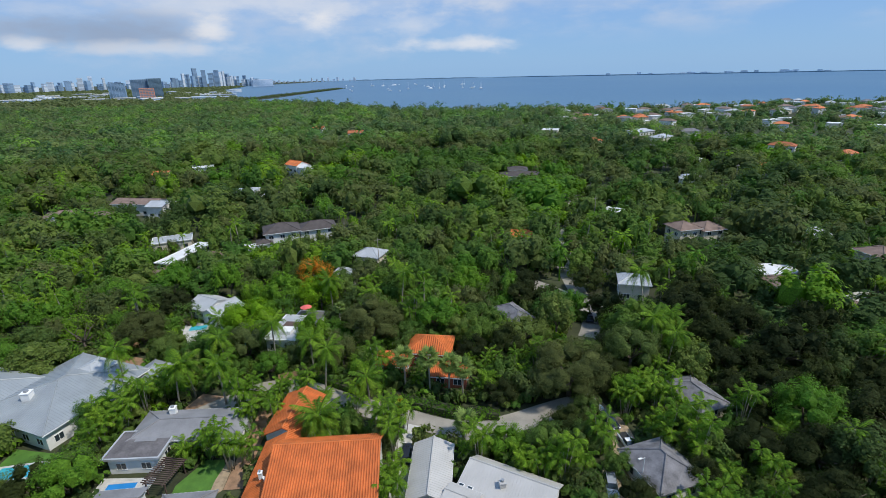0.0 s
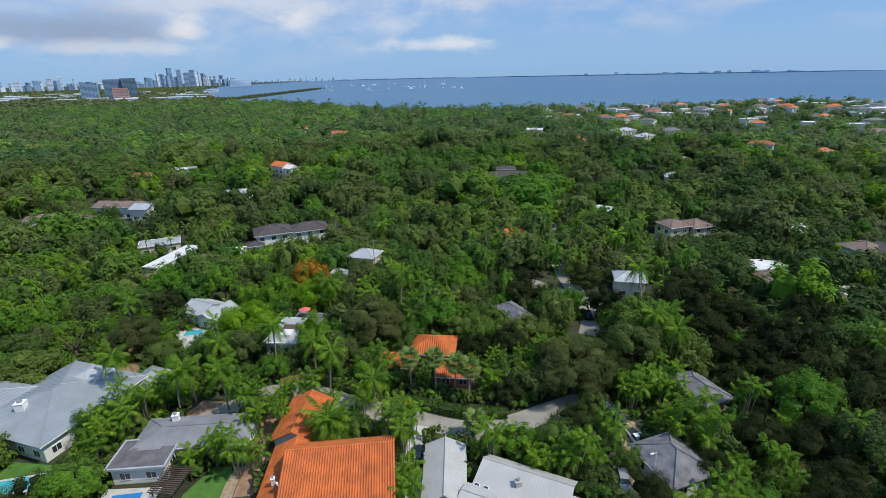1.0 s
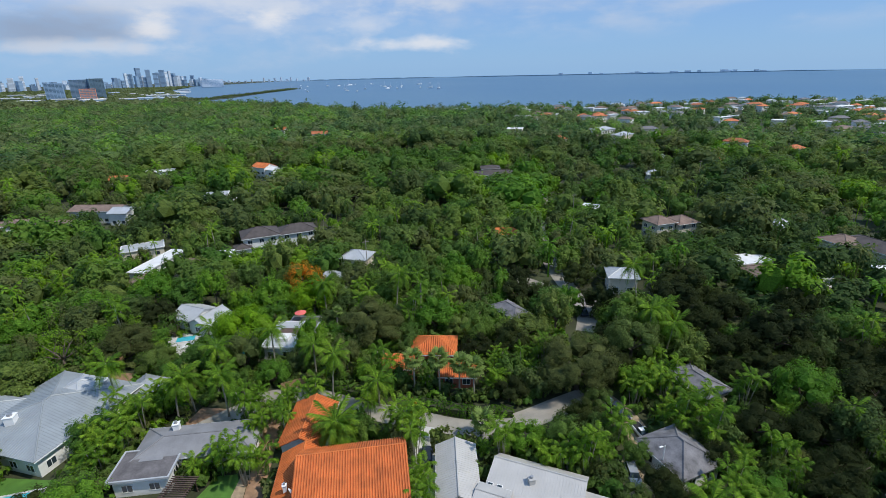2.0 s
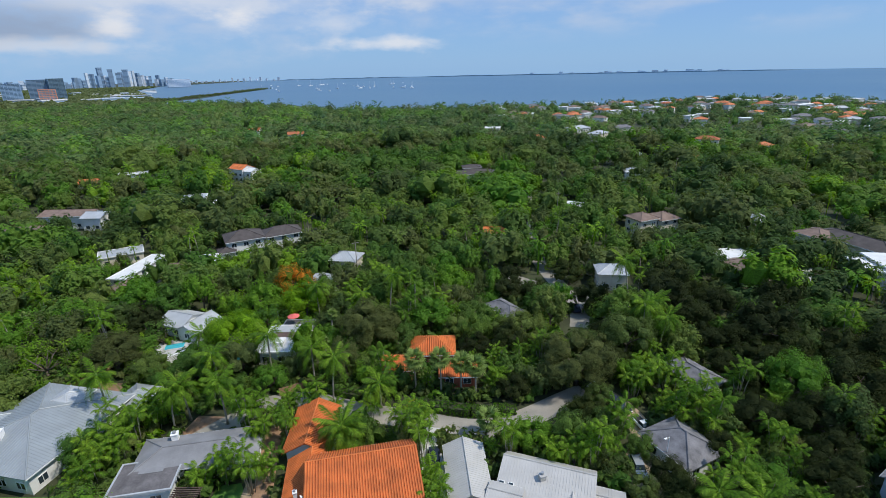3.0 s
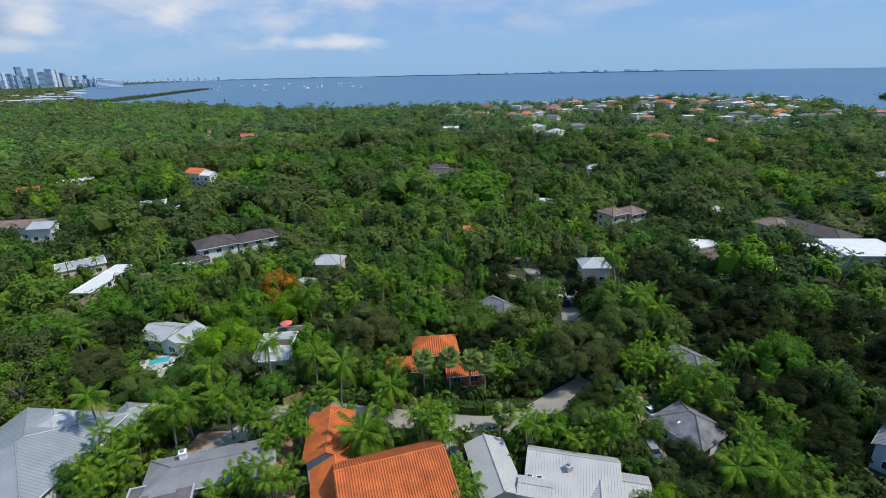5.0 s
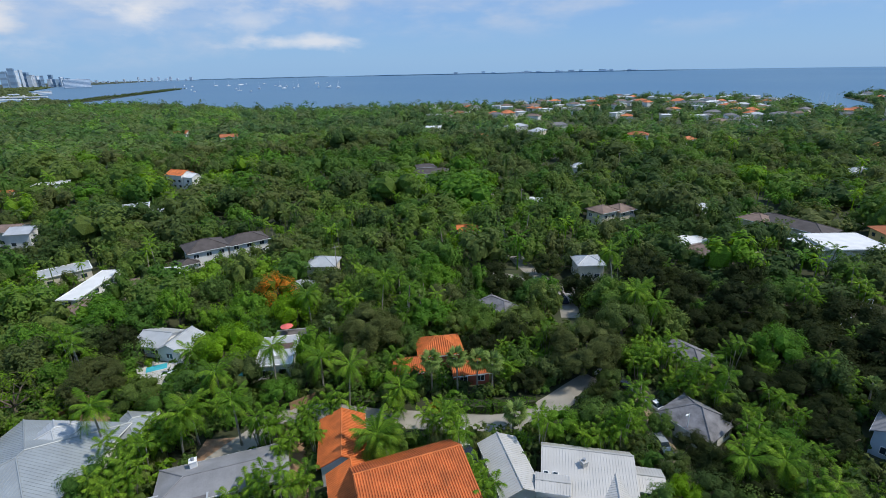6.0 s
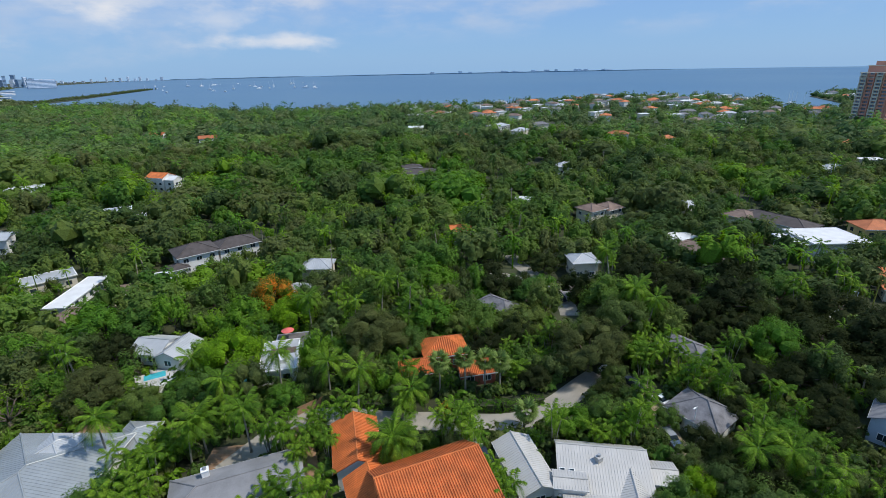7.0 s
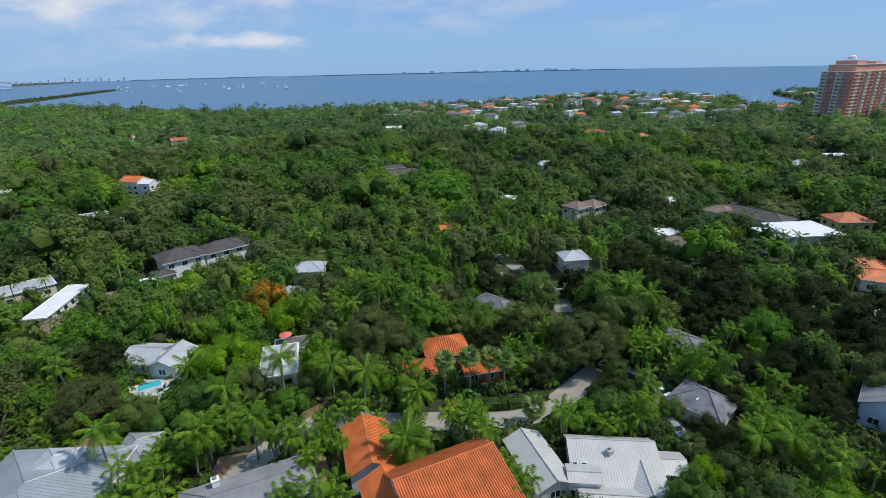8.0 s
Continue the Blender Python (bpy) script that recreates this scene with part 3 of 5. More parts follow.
def pool(x, y, w, d, rz, material, label):
    p = root("swimming_pool", x, y, 0, rz, label, "pool")
    bm = bmesh.new()
    for a in ((-w / 2 - 0.4, -d / 2 - 0.4, w / 2 + 0.4, -d / 2), (-w / 2 - 0.4, d / 2, w / 2 + 0.4, d / 2 + 0.4), (-w / 2 - 0.4, -d / 2, -w / 2, d / 2), (w / 2, -d / 2, w / 2 + 0.4, d / 2)):
        box(bm, a[0], a[1], 0, a[2], a[3], 0.2)
    part("coping", bm, concrete, p)
    bm = bmesh.new()
    box(bm, -w / 2, -d / 2, 0, w / 2, d / 2, 0.14)
    part("water_surface", bm, material, p)
    kept_free.append((x, y, max(w, d) * 0.6))


pool(-52, 60.3, 4.5, 2.6, 5, pool_cover, "small pool with bright blue water on a patio")
pool(-71, 64.5, 7, 3.0, 10, pool_water, "turquoise garden pool beside a lawn")
pool(-63.8, 112.8, 4.2, 2.4, 10, pool_water, "turquoise pool behind a white wall")

# ---- houses ----
blocked = []            # built-over rectangles: x, y, half width, half depth, turn, height of eave, how far trees clear the camera's view of it


def rel(ob, x, y, rz):
    """The frame of a wing in its house."""
    return ob.matrix_world.inverted() @ pose(x, y, 0, 0, 0, rz)


def hung_window(h, m, w, z, tall, detail, side):
    """A framed window on the wall, m at its foot's middle, +y outwards."""
    if not detail:
        bm = bmesh.new()
        box(bm, -w / 2, -0.05, z, w / 2, 0.06, z + tall, m)
        part("window", bm, glass, h)
        return
    bm = bmesh.new()
    for a in ((-w / 2 - 0.08, z - 0.08, w / 2 + 0.08, z), (-w / 2 - 0.08, z + tall, w / 2 + 0.08, z + tall + 0.08), (-w / 2 - 0.08, z, -w / 2, z + tall),
              (w / 2, z, w / 2 + 0.08, z + tall), (-0.04, z, 0.04, z + tall)):
        box(bm, a[0], -0.05, a[1], a[2], 0.09, a[3], m)
    win = part("window", bm, white_trim, h)
    bm = bmesh.new()
    box(bm, -w / 2, -0.05, z, w / 2, 0.04, z + tall, m)
    part("pane", bm, glass, win, "dark reflecting pane")


def wing(h, x, y, w, d, rz, eave, rise, kind, walls, roofing, over=0.6, ribs=0.0, rib_w=0.06, z0=0.0, detail=True, storeys=1, windows=True, fascia=True, hip=None, ro=0.0, show=0.0):
    """One volume of a house: walls with windows under a hip, gable or flat roof. The ridge runs along w."""
    m = rel(h, x, y, rz)
    blocked.append((x, y, w / 2 + over, d / 2 + over, radians(rz), eave, show))
    hw, hd = w / 2, d / 2
    bm = bmesh.new()
    box(bm, -hw, -hd, z0, hw, hd, eave - 0.02, m)
    if kind == "gable":
        for sx in (-hw, hw - 0.2):
            v = [bm.verts.new(m @ Vector(p)) for p in ((sx, -hd, eave - 0.02), (sx, hd, eave - 0.02), (sx, ro, eave - 0.02 + rise * hd / (hd + over)),
                                                       (sx + 0.2, -hd, eave - 0.02), (sx + 0.2, hd, eave - 0.02), (sx + 0.2, ro, eave - 0.02 + rise * hd / (hd + over)))]
            for f in ((2, 1, 0), (3, 4, 5), (0, 1, 4, 3), (1, 2, 5, 4), (2, 0, 3, 5)):
                bm.faces.new([v[i] for i in f])
    part("wall", bm, walls, h)
    ow, od, t = hw + over, hd + over, 0.16
    zb, zt = eave, eave + rise
    bm = bmesh.new()
    if kind == "flat":
        box(bm, -ow, -od, zb, ow, od, zb + 0.22, m)
        roof = part("roof", bm, roofing, h)
        if fascia:
            bm = bmesh.new()
            for a in ((-ow - 0.03, -od - 0.03, ow + 0.03, -od + 0.25), (-ow - 0.03, od - 0.25, ow + 0.03, od + 0.03), (-ow - 0.03, -od + 0.25, -ow + 0.25, od - 0.25), (ow - 0.25, -od + 0.25, ow + 0.03, od - 0.25)):
                box(bm, a[0], a[1], zb - 0.03, a[2], a[3], zb + 0.32, m)
            part("parapet", bm, metal_pale if roofing == membrane_dark else white_trim, roof)
    else:
        ins = (hip if hip is not None else od) if kind == "hip" else 0.0
        ins = min(ins, ow - 0.05)
        cor = [(-ow, -od, zb), (ow, -od, zb), (ow, od, zb), (-ow, od, zb), (-ow + ins, ro, zt), (ow - ins, ro, zt)]
        up = [bm.verts.new(m @ Vector(p)) for p in cor]
        lo = [bm.verts.new(m @ (Vector(p) - Vector((0, 0, t)))) for p in cor]
        faces = ((0, 1, 5, 4), (2, 3, 4, 5), (1, 2, 5), (3, 0, 4))
        for f in faces[: 2 if kind == "gable" else 4]:
            bm.faces.new([up[i] for i in f])
            bm.faces.new([lo[i] for i in f][::-1])
        edge = ((0, 1), (1, 5), (5, 2), (2, 3), (3, 4), (4, 0)) if kind == "gable" else ((0, 1), (1, 2), (2, 3), (3, 0))
        for a, b in edge:
            bm.faces.new((up[b], up[a], lo[a], lo[b]))
        bmesh.ops.recalc_face_normals(bm, faces=bm.faces)
        roof = part("roof", bm, terracotta_channel if roofing == terracotta and ribs else roofing, h)
        if ribs:
            bm = bmesh.new()
            rh = rib_w * (0.55 if roofing == terracotta else 0.8)

            def rib(a, b, nrm):
                d_ = (b - a).normalized()
                s = d_.cross(nrm) * rib_w / 2
                n_ = nrm * rh
                v = [bm.verts.new(m @ q) for q in (a - s, a + s, a + s * 0.5 + n_, a - s * 0.5 + n_, b - s, b + s, b + s * 0.5 + n_, b - s * 0.5 + n_)]
                for f in ((0, 1, 2, 3), (7, 6, 5, 4), (1, 5, 6, 2), (2, 6, 7, 3), (3, 7, 4, 0)):
                    bm.faces.new([v[i] for i in f])
            n_r = int(2 * ow / ribs)
            for i in range(n_r + 1):
                u = -ow + (2 * ow) * (i + 0.5) / (n_r + 1)
                f = 1.0 if not ins else min(1.0, (u + ow) / ins, (ow - u) / ins)
                for s in (-1, 1):
                    nrm = Vector((0, s * rise, od - s * ro)).normalized()
                    rib(Vector((u, s * od, zb)), Vector((u, s * od * (1 - f) + ro * f, zb + rise * f)), nrm)
            if kind == "hip":
                n_r = int(2 * od / ribs)
                for i in range(n_r + 1):
                    u = -od + 2 * od * (i + 0.5) / (n_r + 1)
                    f = min(1.0, 1 - abs(u) / od)
                    for s in (-1, 1):
                        nrm = Vector((s * rise, 0, ins)).normalized()
                        rib(Vector((s * ow, u, zb)), Vector((s * (ow - ins * f), u, zb + rise * f)), nrm)
            bmesh.ops.recalc_face_normals(bm, faces=bm.faces)
            part("tiling" if roofing == terracotta else "seam", bm, roofing, roof)["kind"] = "stuff"
        bm = bmesh.new()
        caps = [(4, 5)] + ([(0, 4), (3, 4), (1, 5), (2, 5)] if kind == "hip" else [])
        for a, b in caps:
            pa, pb = m @ (Vector(cor[a]) + Vector((0, 0, 0.02))), m @ (Vector(cor[b]) + Vector((0, 0, 0.02)))
            if (pa - pb).length > 0.3:
                tube(bm, [pa, pb], [0.13, 0.13], 6)
        part("ridge_cap", bm, roofing, roof)
        if fascia:
            for a in ((-ow, -od - 0.04, ow, -od), (-ow, od, ow, od + 0.04)):
                bm = bmesh.new()
                box(bm, a[0], a[1], zb - t - 0.06, a[2], a[3], zb - 0.02, m)
                part("fascia", bm, white_trim, roof)
    if windows:
        for s in range(storeys):
            z = z0 + 0.9 + s * 2.9
            if z + 1.3 > eave:
                break
            for n_w, off, ang in ((max(1, int(w / 3.4)), hd, 0), (max(1, int(d / 3.6)), hw, 90)):
                for sd in (0, 180):
                    mm = m @ pose(0, 0, 0, 0, 0, ang + sd)
                    span = w if ang == 0 else d
                    for i in range(n_w):
                        u = -span / 2 + span * (i + 0.5) / n_w
                        hung_window(h, mm @ pose(u, off, 0), 1.5, z, 1.25, detail, sd)
    return roof


def chimney(h, x, y, z0, z1, s, material, label=""):
    m = rel(h, x, y, 8)
    bm = bmesh.new()
    box(bm, -s / 2, -s / 2, z0, s / 2, s / 2, z1, m)
    box(bm, -s / 2 - 0.08, -s / 2 - 0.08, z1, s / 2 + 0.08, s / 2 + 0.08, z1 + 0.12, m)
    c = part("chimney", bm, material, h, label)
    bm = bmesh.new()
    tube(bm, [m @ Vector((0, 0, z1 + 0.12)), m @ Vector((0, 0, z1 + 0.5))], [s * 0.28, s * 0.28], 8)
    part("flue", bm, steel_grey, c)


def house(x, y, label):
    return root("house", x, y, 0, 0, label, "house")


# the orange-tiled house
h = house(-20, 62, "white stucco house under large orange barrel-tile roofs")
wing(h, -18.3, 57.4, 15.2, 15.4, 3, 5.2, 3.3, "gable", stucco_white, terracotta, 0.5, 0.38, 0.24, storeys=1, ro=3.0, windows=False)
wing(h, -26.2, 56.8, 18, 6.8, 91, 3.8, 2.0, "gable", stucco_white, terracotta, 0.5, 0.38, 0.24, windows=False)
wing(h, -27.0, 72.6, 10.4, 6.6, 84, 4.1, 1.9, "gable", stucco_white, terracotta, 0.6, 0.38, 0.24, windows=False)
chimney(h, -27.8, 57, 5, 6.2, 0.5, white_trim, "white roof vent")
# satellite dish on its roof
ds = root("satellite_dish", -26.6, 55.2, 5.8, 120, "small white satellite dish on the orange tiled roof", "dish")
bm = bmesh.new()
for k in range(12):
    for r0, r1 in ((0.0, 0.25), (0.25, 0.5)):
        q = [Vector((r * math.cos(a), r * math.sin(a), r * r * 0.8)) for r, a in ((r0, k * math.tau / 12), (r1, k * math.tau / 12), (r1, (k + 1) * math.tau / 12), (r0, (k + 1) * math.tau / 12))]
        m = pose(0, 0, 0.9, 55, 0, 0)
        vs = [bm.verts.new(m @ p) for p in q]
        bm.faces.new(vs)
bmesh.ops.remove_doubles(bm, verts=bm.verts, dist=0.001)
bmesh.ops.solidify(bm, geom=bm.faces[:], thickness=0.03)
part("reflector", bm, white_trim, ds)
bm = bmesh.new()
tube(bm, [(0, 0, -0.4), (0, 0, 0.9)], [0.04, 0.04], 6)
part("mast", bm, steel_grey, ds)

# the white metal-roofed house
h = house(4, 55, "white house with pale standing-seam metal roofs and small dormers")
wing(h, -2.9, 60.0, 11.0, 5.6, 86, 3.0, 1.5, "gable", stucco_white, metal_white, 0.5, 0.45, 0.05)
wing(h, 8.0, 55.3, 13.0, 10.7, -27.6, 2.5, 1.9, "gable", stucco_white, metal_white, 0.5, 0.45, 0.05, ro=2.85)
wing(h, 16.2, 51.6, 3.6, 4.2, -27.6, 2.4, 0.8, "gable", stucco_white, metal_white, 0.4, 0.45, 0.05)
wing(h, 1.5, 54.3, 4.6, 3.2, -27.6, 3.7, 0.4, "gable", stucco_white, metal_white, 0.25, 0.45, 0.05, z0=2.0, windows=False)
wing(h, 9.7, 50.0, 6.2, 4.6, 62.4, 2.5, 1.2, "gable", stucco_white, metal_white, 0.3, 0.45, 0.05, windows=False)
wing(h, 3.6, 49.6, 9.6, 5.0, -27.6, 2.3, 0.9, "gable", stucco_white, metal_white, 0.4, 0.45, 0.05, windows=False)
chimney(h, 7.6, 55.9, 2.9, 4.6, 0.9, metal_white, "square white roof vent with a dark cowl")
for k in (0, 1.4):
    m = rel(h, 1.9 + k * 0.887, 57.1 - k * 0.463, -27.6) @ pose(0, 0, 0, 12.3)
    bm = bmesh.new()
    box(bm, -0.42, -0.6, 3.3, 0.42, 0.5, 3.62, m)
    sk = part("skylight", bm, white_trim, h, "white-framed dark roof skylight")
    bm = bmesh.new()
    box(bm, -0.34, -0.5, 3.6, 0.34, 0.4, 3.66, m)
    part("pane", bm, glass, sk)

# the big grey-roofed house
h = house(-75, 81, "large white villa under broad hipped grey metal roofs")
wing(h, -75.0, 82.0, 20, 18.5, 70, 3.9, 2.7, "hip", stucco_white, metal_grey, 0.8, 0.55, 0.06)
wing(h, -90, 80, 14, 13, 73, 4.6, 2.6, "hip", stucco_white, metal_grey, 0.8, 0.55, 0.06)
wing(h, -62.4, 89.6, 6.0, 5.0, 70, 2.8, 1.0, "hip", stucco_white, metal_grey, 0.6, 0.55, 0.06)
wing(h, -72.8, 87.6, 5.6, 5.0, 70, 5.2, 1.0, "hip", stucco_white, metal_pale, 0.5, 0.45, 0.05, z0=4, windows=False)
chimney(h, -78.2, 77.4, 4.5, 6.6, 1.5, white_trim, "squat white chimney")

# the flat-roofed house with a pool
h = house(-47, 69, "low white mid-century house with flat and shallow grey roofs")
wing(h, -51.5, 66.7, 8.0, 5.6, 2, 3.2, 0, "flat", stucco_white, membrane_dark, 0.6)
wing(h, -45.2, 71.8, 18.0, 7.0, 2, 3.25, 1.3, "hip", stucco_white, membrane_grey, 0.6)
chimney(h, -49.7, 74.2, 3.2, 4.9, 1.0, white_trim, "white plastered chimney")
m = rel(h, -51.2, 68.2, 2)
bm = bmesh.new()
box(bm, -1.8, -0.9, 3.4, 1.8, 0.9, 3.5, m)
part("roof_patch", bm, membrane_grey, h, "pale grey patch on the flat roof")
h = house(-47, 55.5, "small white garden house with a low grey roof")
wing(h, -49.0, 55.6, 6.0, 4.0, 5, 2.6, 0.6, "gable", stucco_white, membrane_grey, 0.5)
h = house(-40, 54, "low white annex with a grey hipped roof")
wing(h, -38.5, 54.2, 7.0, 5.0, 5, 2.6, 1.0, "hip", stucco_white, membrane_grey, 0.5)

# pergola
pg = root("pergola", -45.0, 61.5, 0, -8, "dark-stained wooden pergola with closely set slats", "pergola")
for px_ in (-1.6, 1.6):
    for py_ in (-2.3, 2.3):
        bm = bmesh.new()
        box(bm, px_ - 0.08, py_ - 0.08, 0, px_ + 0.08, py_ + 0.08, 2.4)
        part("post", bm, wood_dark, pg)
    bm = bmesh.new()
    box(bm, px_ - 0.07, -2.8, 2.4, px_ + 0.07, 2.8, 2.6)
    part("beam", bm, wood_dark, pg)
slat = bmesh.new()
box(slat, -2.1, -0.06, 0, 2.1, 0.06, 0.16)
slat = finish("slat", slat, wood_dark)
for i in range(14):
    o = part("slat", slat, None, pg)
    o.location = (0, -2.6 + i * 0.4, 2.6)
blocked.append((-45, 61.5, 2.4, 3.0, 0, 2.5, 0.8))

# houses round about: one line each
h = house(32.5, 59.5, "small house with a weathered grey hipped roof, leaf dapple in its colour, and white gutters")
wing(h, 32.6, 60.2, 8.8, 7.6, -72, 3.2, 2.4, "hip", stucco_white, shingle_grey_dappled, 0.6, show=0.42)
chimney(h, 34.2, 59.6, 3.3, 4.2, 0.6, steel_grey, "small metal roof vent")
h = house(46, 78, "low house with sun flecks mottled into its grey hipped roof")
wing(h, 46.8, 78.4, 9, 6.0, -72, 2.6, 1.5, "hip", stucco_cream, shingle_grey_dappled, 0.6)
h = house(-3, 96, "red-walled house with orange tiled roofs among palms")
wing(h, -3.6, 96.4, 8.8, 7.0, -8, 3.6, 2.2, "hip", stucco_red, terracotta, 0.6, 0.5, 0.34, show=0.3)
wing(h, -11.5, 91.5, 6, 5, -8, 3.2, 1.4, "gable", stucco_red, terracotta, 0.5, 0.4, 0.25)
wing(h, 0.5, 87.5, 7, 4.5, -8, 2.8, 1.2, "gable", stucco_red, terracotta, 0.5, 0.4, 0.25)
h = house(-38, 107, "white flat-roofed house with a roof terrace")
wing(h, -37.8, 106.2, 7.0, 11.5, -8, 3.2, 0, "flat", stucco_white, metal_pale, 0.4, show=0.22)
wing(h, -34.6, 112.5, 7, 5, -8, 2.9, 0, "flat", stucco_white, membrane_dark, 0.3)
m = rel(h, -37.6, 104.2, -8)
bm = bmesh.new()
box(bm, -1.4, -1.8, 3.4, 1.2, 0.8, 4.3, m)
part("roof_box", bm, stucco_white, h, "low white box on the flat roof")
# dark patch added to break up the pale roof
bm = bmesh.new()
box(bm, -2.6, 2.2, 3.4, 2.8, 4.6, 3.5, m)
part("roof_dark_patch", bm, wood_dark, h, "dark raised patch on the flat roof")
h = house(-62.5, 119.5, "white house with pale grey metal roofs behind a pool")
wing(h, -64.6, 121.8, 7, 7.6, -28, 3.0, 1.6, "gable", stucco_white, metal_pale, 0.5, 0.5, 0.05)
wing(h, -59.4, 118.2, 8.0, 5.6, 62, 2.9, 1.6, "gable", stucco_white, metal_pale, 0.5, 0.5, 0.05, show=0.42)
h = house(-56, 181, "white two-storey house with dark hipped shingle roofs")
wing(h, -62, 179.5, 12, 10, 20, 6.0, 2.4, "hip", stucco_white, shingle_dark, 0.8, storeys=2, show=1.1)
wing(h, -49.5, 183.6, 13, 8.5, 20, 5.6, 2.2, "hip", stucco_white, shingle_dark, 0.8, storeys=2, show=1.1)
wing(h, -66.5, 172.6, 5, 5, 20, 3.2, 1.2, "hip", stucco_white, shingle_dark, 0.6, show=0.8)
h = house(-91.5, 163, "long low house with a bright white roof")
wing(h, -91.6, 163.4, 21, 5.2, 76, 2.7, 0, "flat", stucco_white, membrane_white, 0.4, detail=False, show=0.6)
h = house(-103, 177, "low house with a pale grey flat roof")
wing(h, -103, 177.5, 13, 8, 24, 3.4, 0, "flat", stucco_cream, metal_pale, 0.4, detail=False)
h = house(-89, 146, "small house with a weathered brown hipped roof")
wing(h, -88.5, 146, 9, 7, 60, 3.0, 1.7, "hip", stucco_cream, shingle_brown, 0.6, detail=False)
wing(h, -80.5, 158.5, 8, 6, 20, 3.0, 1.6, "hip", stucco_cream, shingle_brown, 0.6, detail=False)
h = house(-70.5, 163, "small white flat-roofed house in thick trees")
wing(h, -70.4, 163.5, 6, 7, 10, 3.8, 0, "flat", stucco_white, membrane_white, 0.3, detail=False)
h = house(-24.5, 152, "two-storey house with a pale blue-grey metal hipped roof")
wing(h, -24.6, 153.5, 8.4, 7, -20, 4.8, 1.9, "hip", stucco_cream, metal_pale, 0.6, 0.6, 0.06, storeys=2)
wing(h, -29.5, 140, 8, 6, -30, 3.4, 0.9, "gable", stucco_white, metal_pale, 0.4, detail=False)
h = house(17.5, 109.5, "low house with a long grey roof and white gutters")
wing(h, 17.0, 112, 9, 5.0, -64, 3.2, 1.4, "hip", stucco_white, shingle_grey_dappled, 0.5)
h = house(52, 126, "grey-walled two-storey house with a light metal roof")
wing(h, 52.4, 126.4, 7.6, 7.2, -15, 5.2, 1.6, "hip", stucco_cream, metal_pale, 0.6, 0.6, 0.06, show=0.42)
h = house(97, 177, "cream two-storey house with mottled brown hipped roofs")
wing(h, 86, 170, 8, 8, 14, 6.4, 2.0, "hip", stucco_cream, shingle_brown, 0.8, storeys=2, show=0.8)
wing(h, 95.4, 171.5, 9, 8.4, 14, 5.6, 2.0, "hip", stucco_cream, shingle_brown, 0.8, storeys=2, show=0.8)
h = house(137, 111, "large modern white house with a bright flat roof")
wing(h, 133.5, 109.5, 17, 14, -18, 7.0, 0, "flat", stucco_white, membrane_white, 0.8, storeys=1, show=0.12)
wing(h, 123.0, 112.6, 5, 10, -18, 6.2, 0, "flat", stucco_white, membrane_white, 0.8, storeys=1)
h = house(166, 111, "yellow stucco house with an orange tiled hipped roof")
wing(h, 162, 112, 12, 9, -25, 6.4, 2.3, "hip", stucco_yellow, terracotta_far, 0.7, detail=False, storeys=2, show=0.42)
h = house(117, 76, "cream house with an orange tiled roof over a pale drive")
wing(h, 123.0, 78.5, 13, 8, -48, 3.6, 2.0, "hip", stucco_cream, terracotta_far, 0.6, show=0.42)
wing(h, 129, 87, 9, 8, -48, 3.6, 1.8, "hip", stucco_cream, terracotta_far, 0.6)
h = house(61, 46, "pale blue-grey clapboard house with a grey gable roof")
# roof in a darker grey that stands in for cloud shade over it
wing(h, 63, 46.0, 12, 8.5, 24, 4.6, 2.2, "gable", siding_blue, membrane_grey, 0.5, 0.45, 0.05, show=0.8)
wing(h, 58.5, 40.4, 8, 5, 24, 2.8, 0.8, "gable", siding_blue, metal_white, 0.4, 0.45, 0.05, show=0.6)
h = house(143, 135, "long house with dark brown-grey hipped roofs")
wing(h, 137.5, 130, 24, 10, -80, 6.6, 2.0, "hip", stucco_cream, shingle_dark, 0.8, detail=False)
wing(h, 131.5, 139, 9, 9, -80, 6.6, 2.0, "hip", stucco_cream, shingle_brown, 0.8, detail=False)
h = house(96, 122, "house with brown hipped roofs and a white flat roof")
wing(h, 96.5, 121, 20, 9, -72, 3.4, 2.0, "hip", stucco_cream, shingle_brown, 0.7, detail=False)
wing(h, 96, 133.5, 11, 7, 5, 4.2, 0, "flat", stucco_white, membrane_white, 0.3, detail=False)
h = house(28.5, 171, "small house with a bright orange tiled gable")
wing(h, 27.4, 166, 7, 6, -10, 6.0, 1.6, "gable", stucco_cream, terracotta, 0.5, detail=False)
h = house(45, 281, "wide dark-roofed house with a raised middle storey")
wing(h, 44.5, 279, 23, 10, -6, 4.6, 1.8, "hip", stucco_cream, shingle_dark, 0.8, detail=False, show=0.22)
wing(h, 43, 284, 10, 8, -6, 7.0, 1.4, "hip", stucco_cream, shingle_dark, 0.8, detail=False, show=0.22)
h = house(-95, 326, "white house with an orange tiled top storey")
wing(h, -93, 313, 11, 9, -35, 7.6, 2.2, "gable", stucco_white, terracotta, 0.4, detail=False, storeys=2, show=0.9)
wing(h, -85.5, 308, 6, 8, -35, 6.6, 1.6, "gable", stucco_white, membrane_white, 0.3, detail=False, storeys=2, show=0.9)
h = house(-158, 320, "white flat-roofed house above the trees")
wing(h, -158, 320, 15, 10, 5, 6.0, 0, "flat", stucco_white, membrane_white, 0.3, detail=False)
h = house(-142, 226, "long tan-roofed white house")
wing(h, -145, 230, 22, 10, -8, 5.6, 1.6, "gable", stucco_white, shingle_brown, 0.6, detail=False, show=0.42)
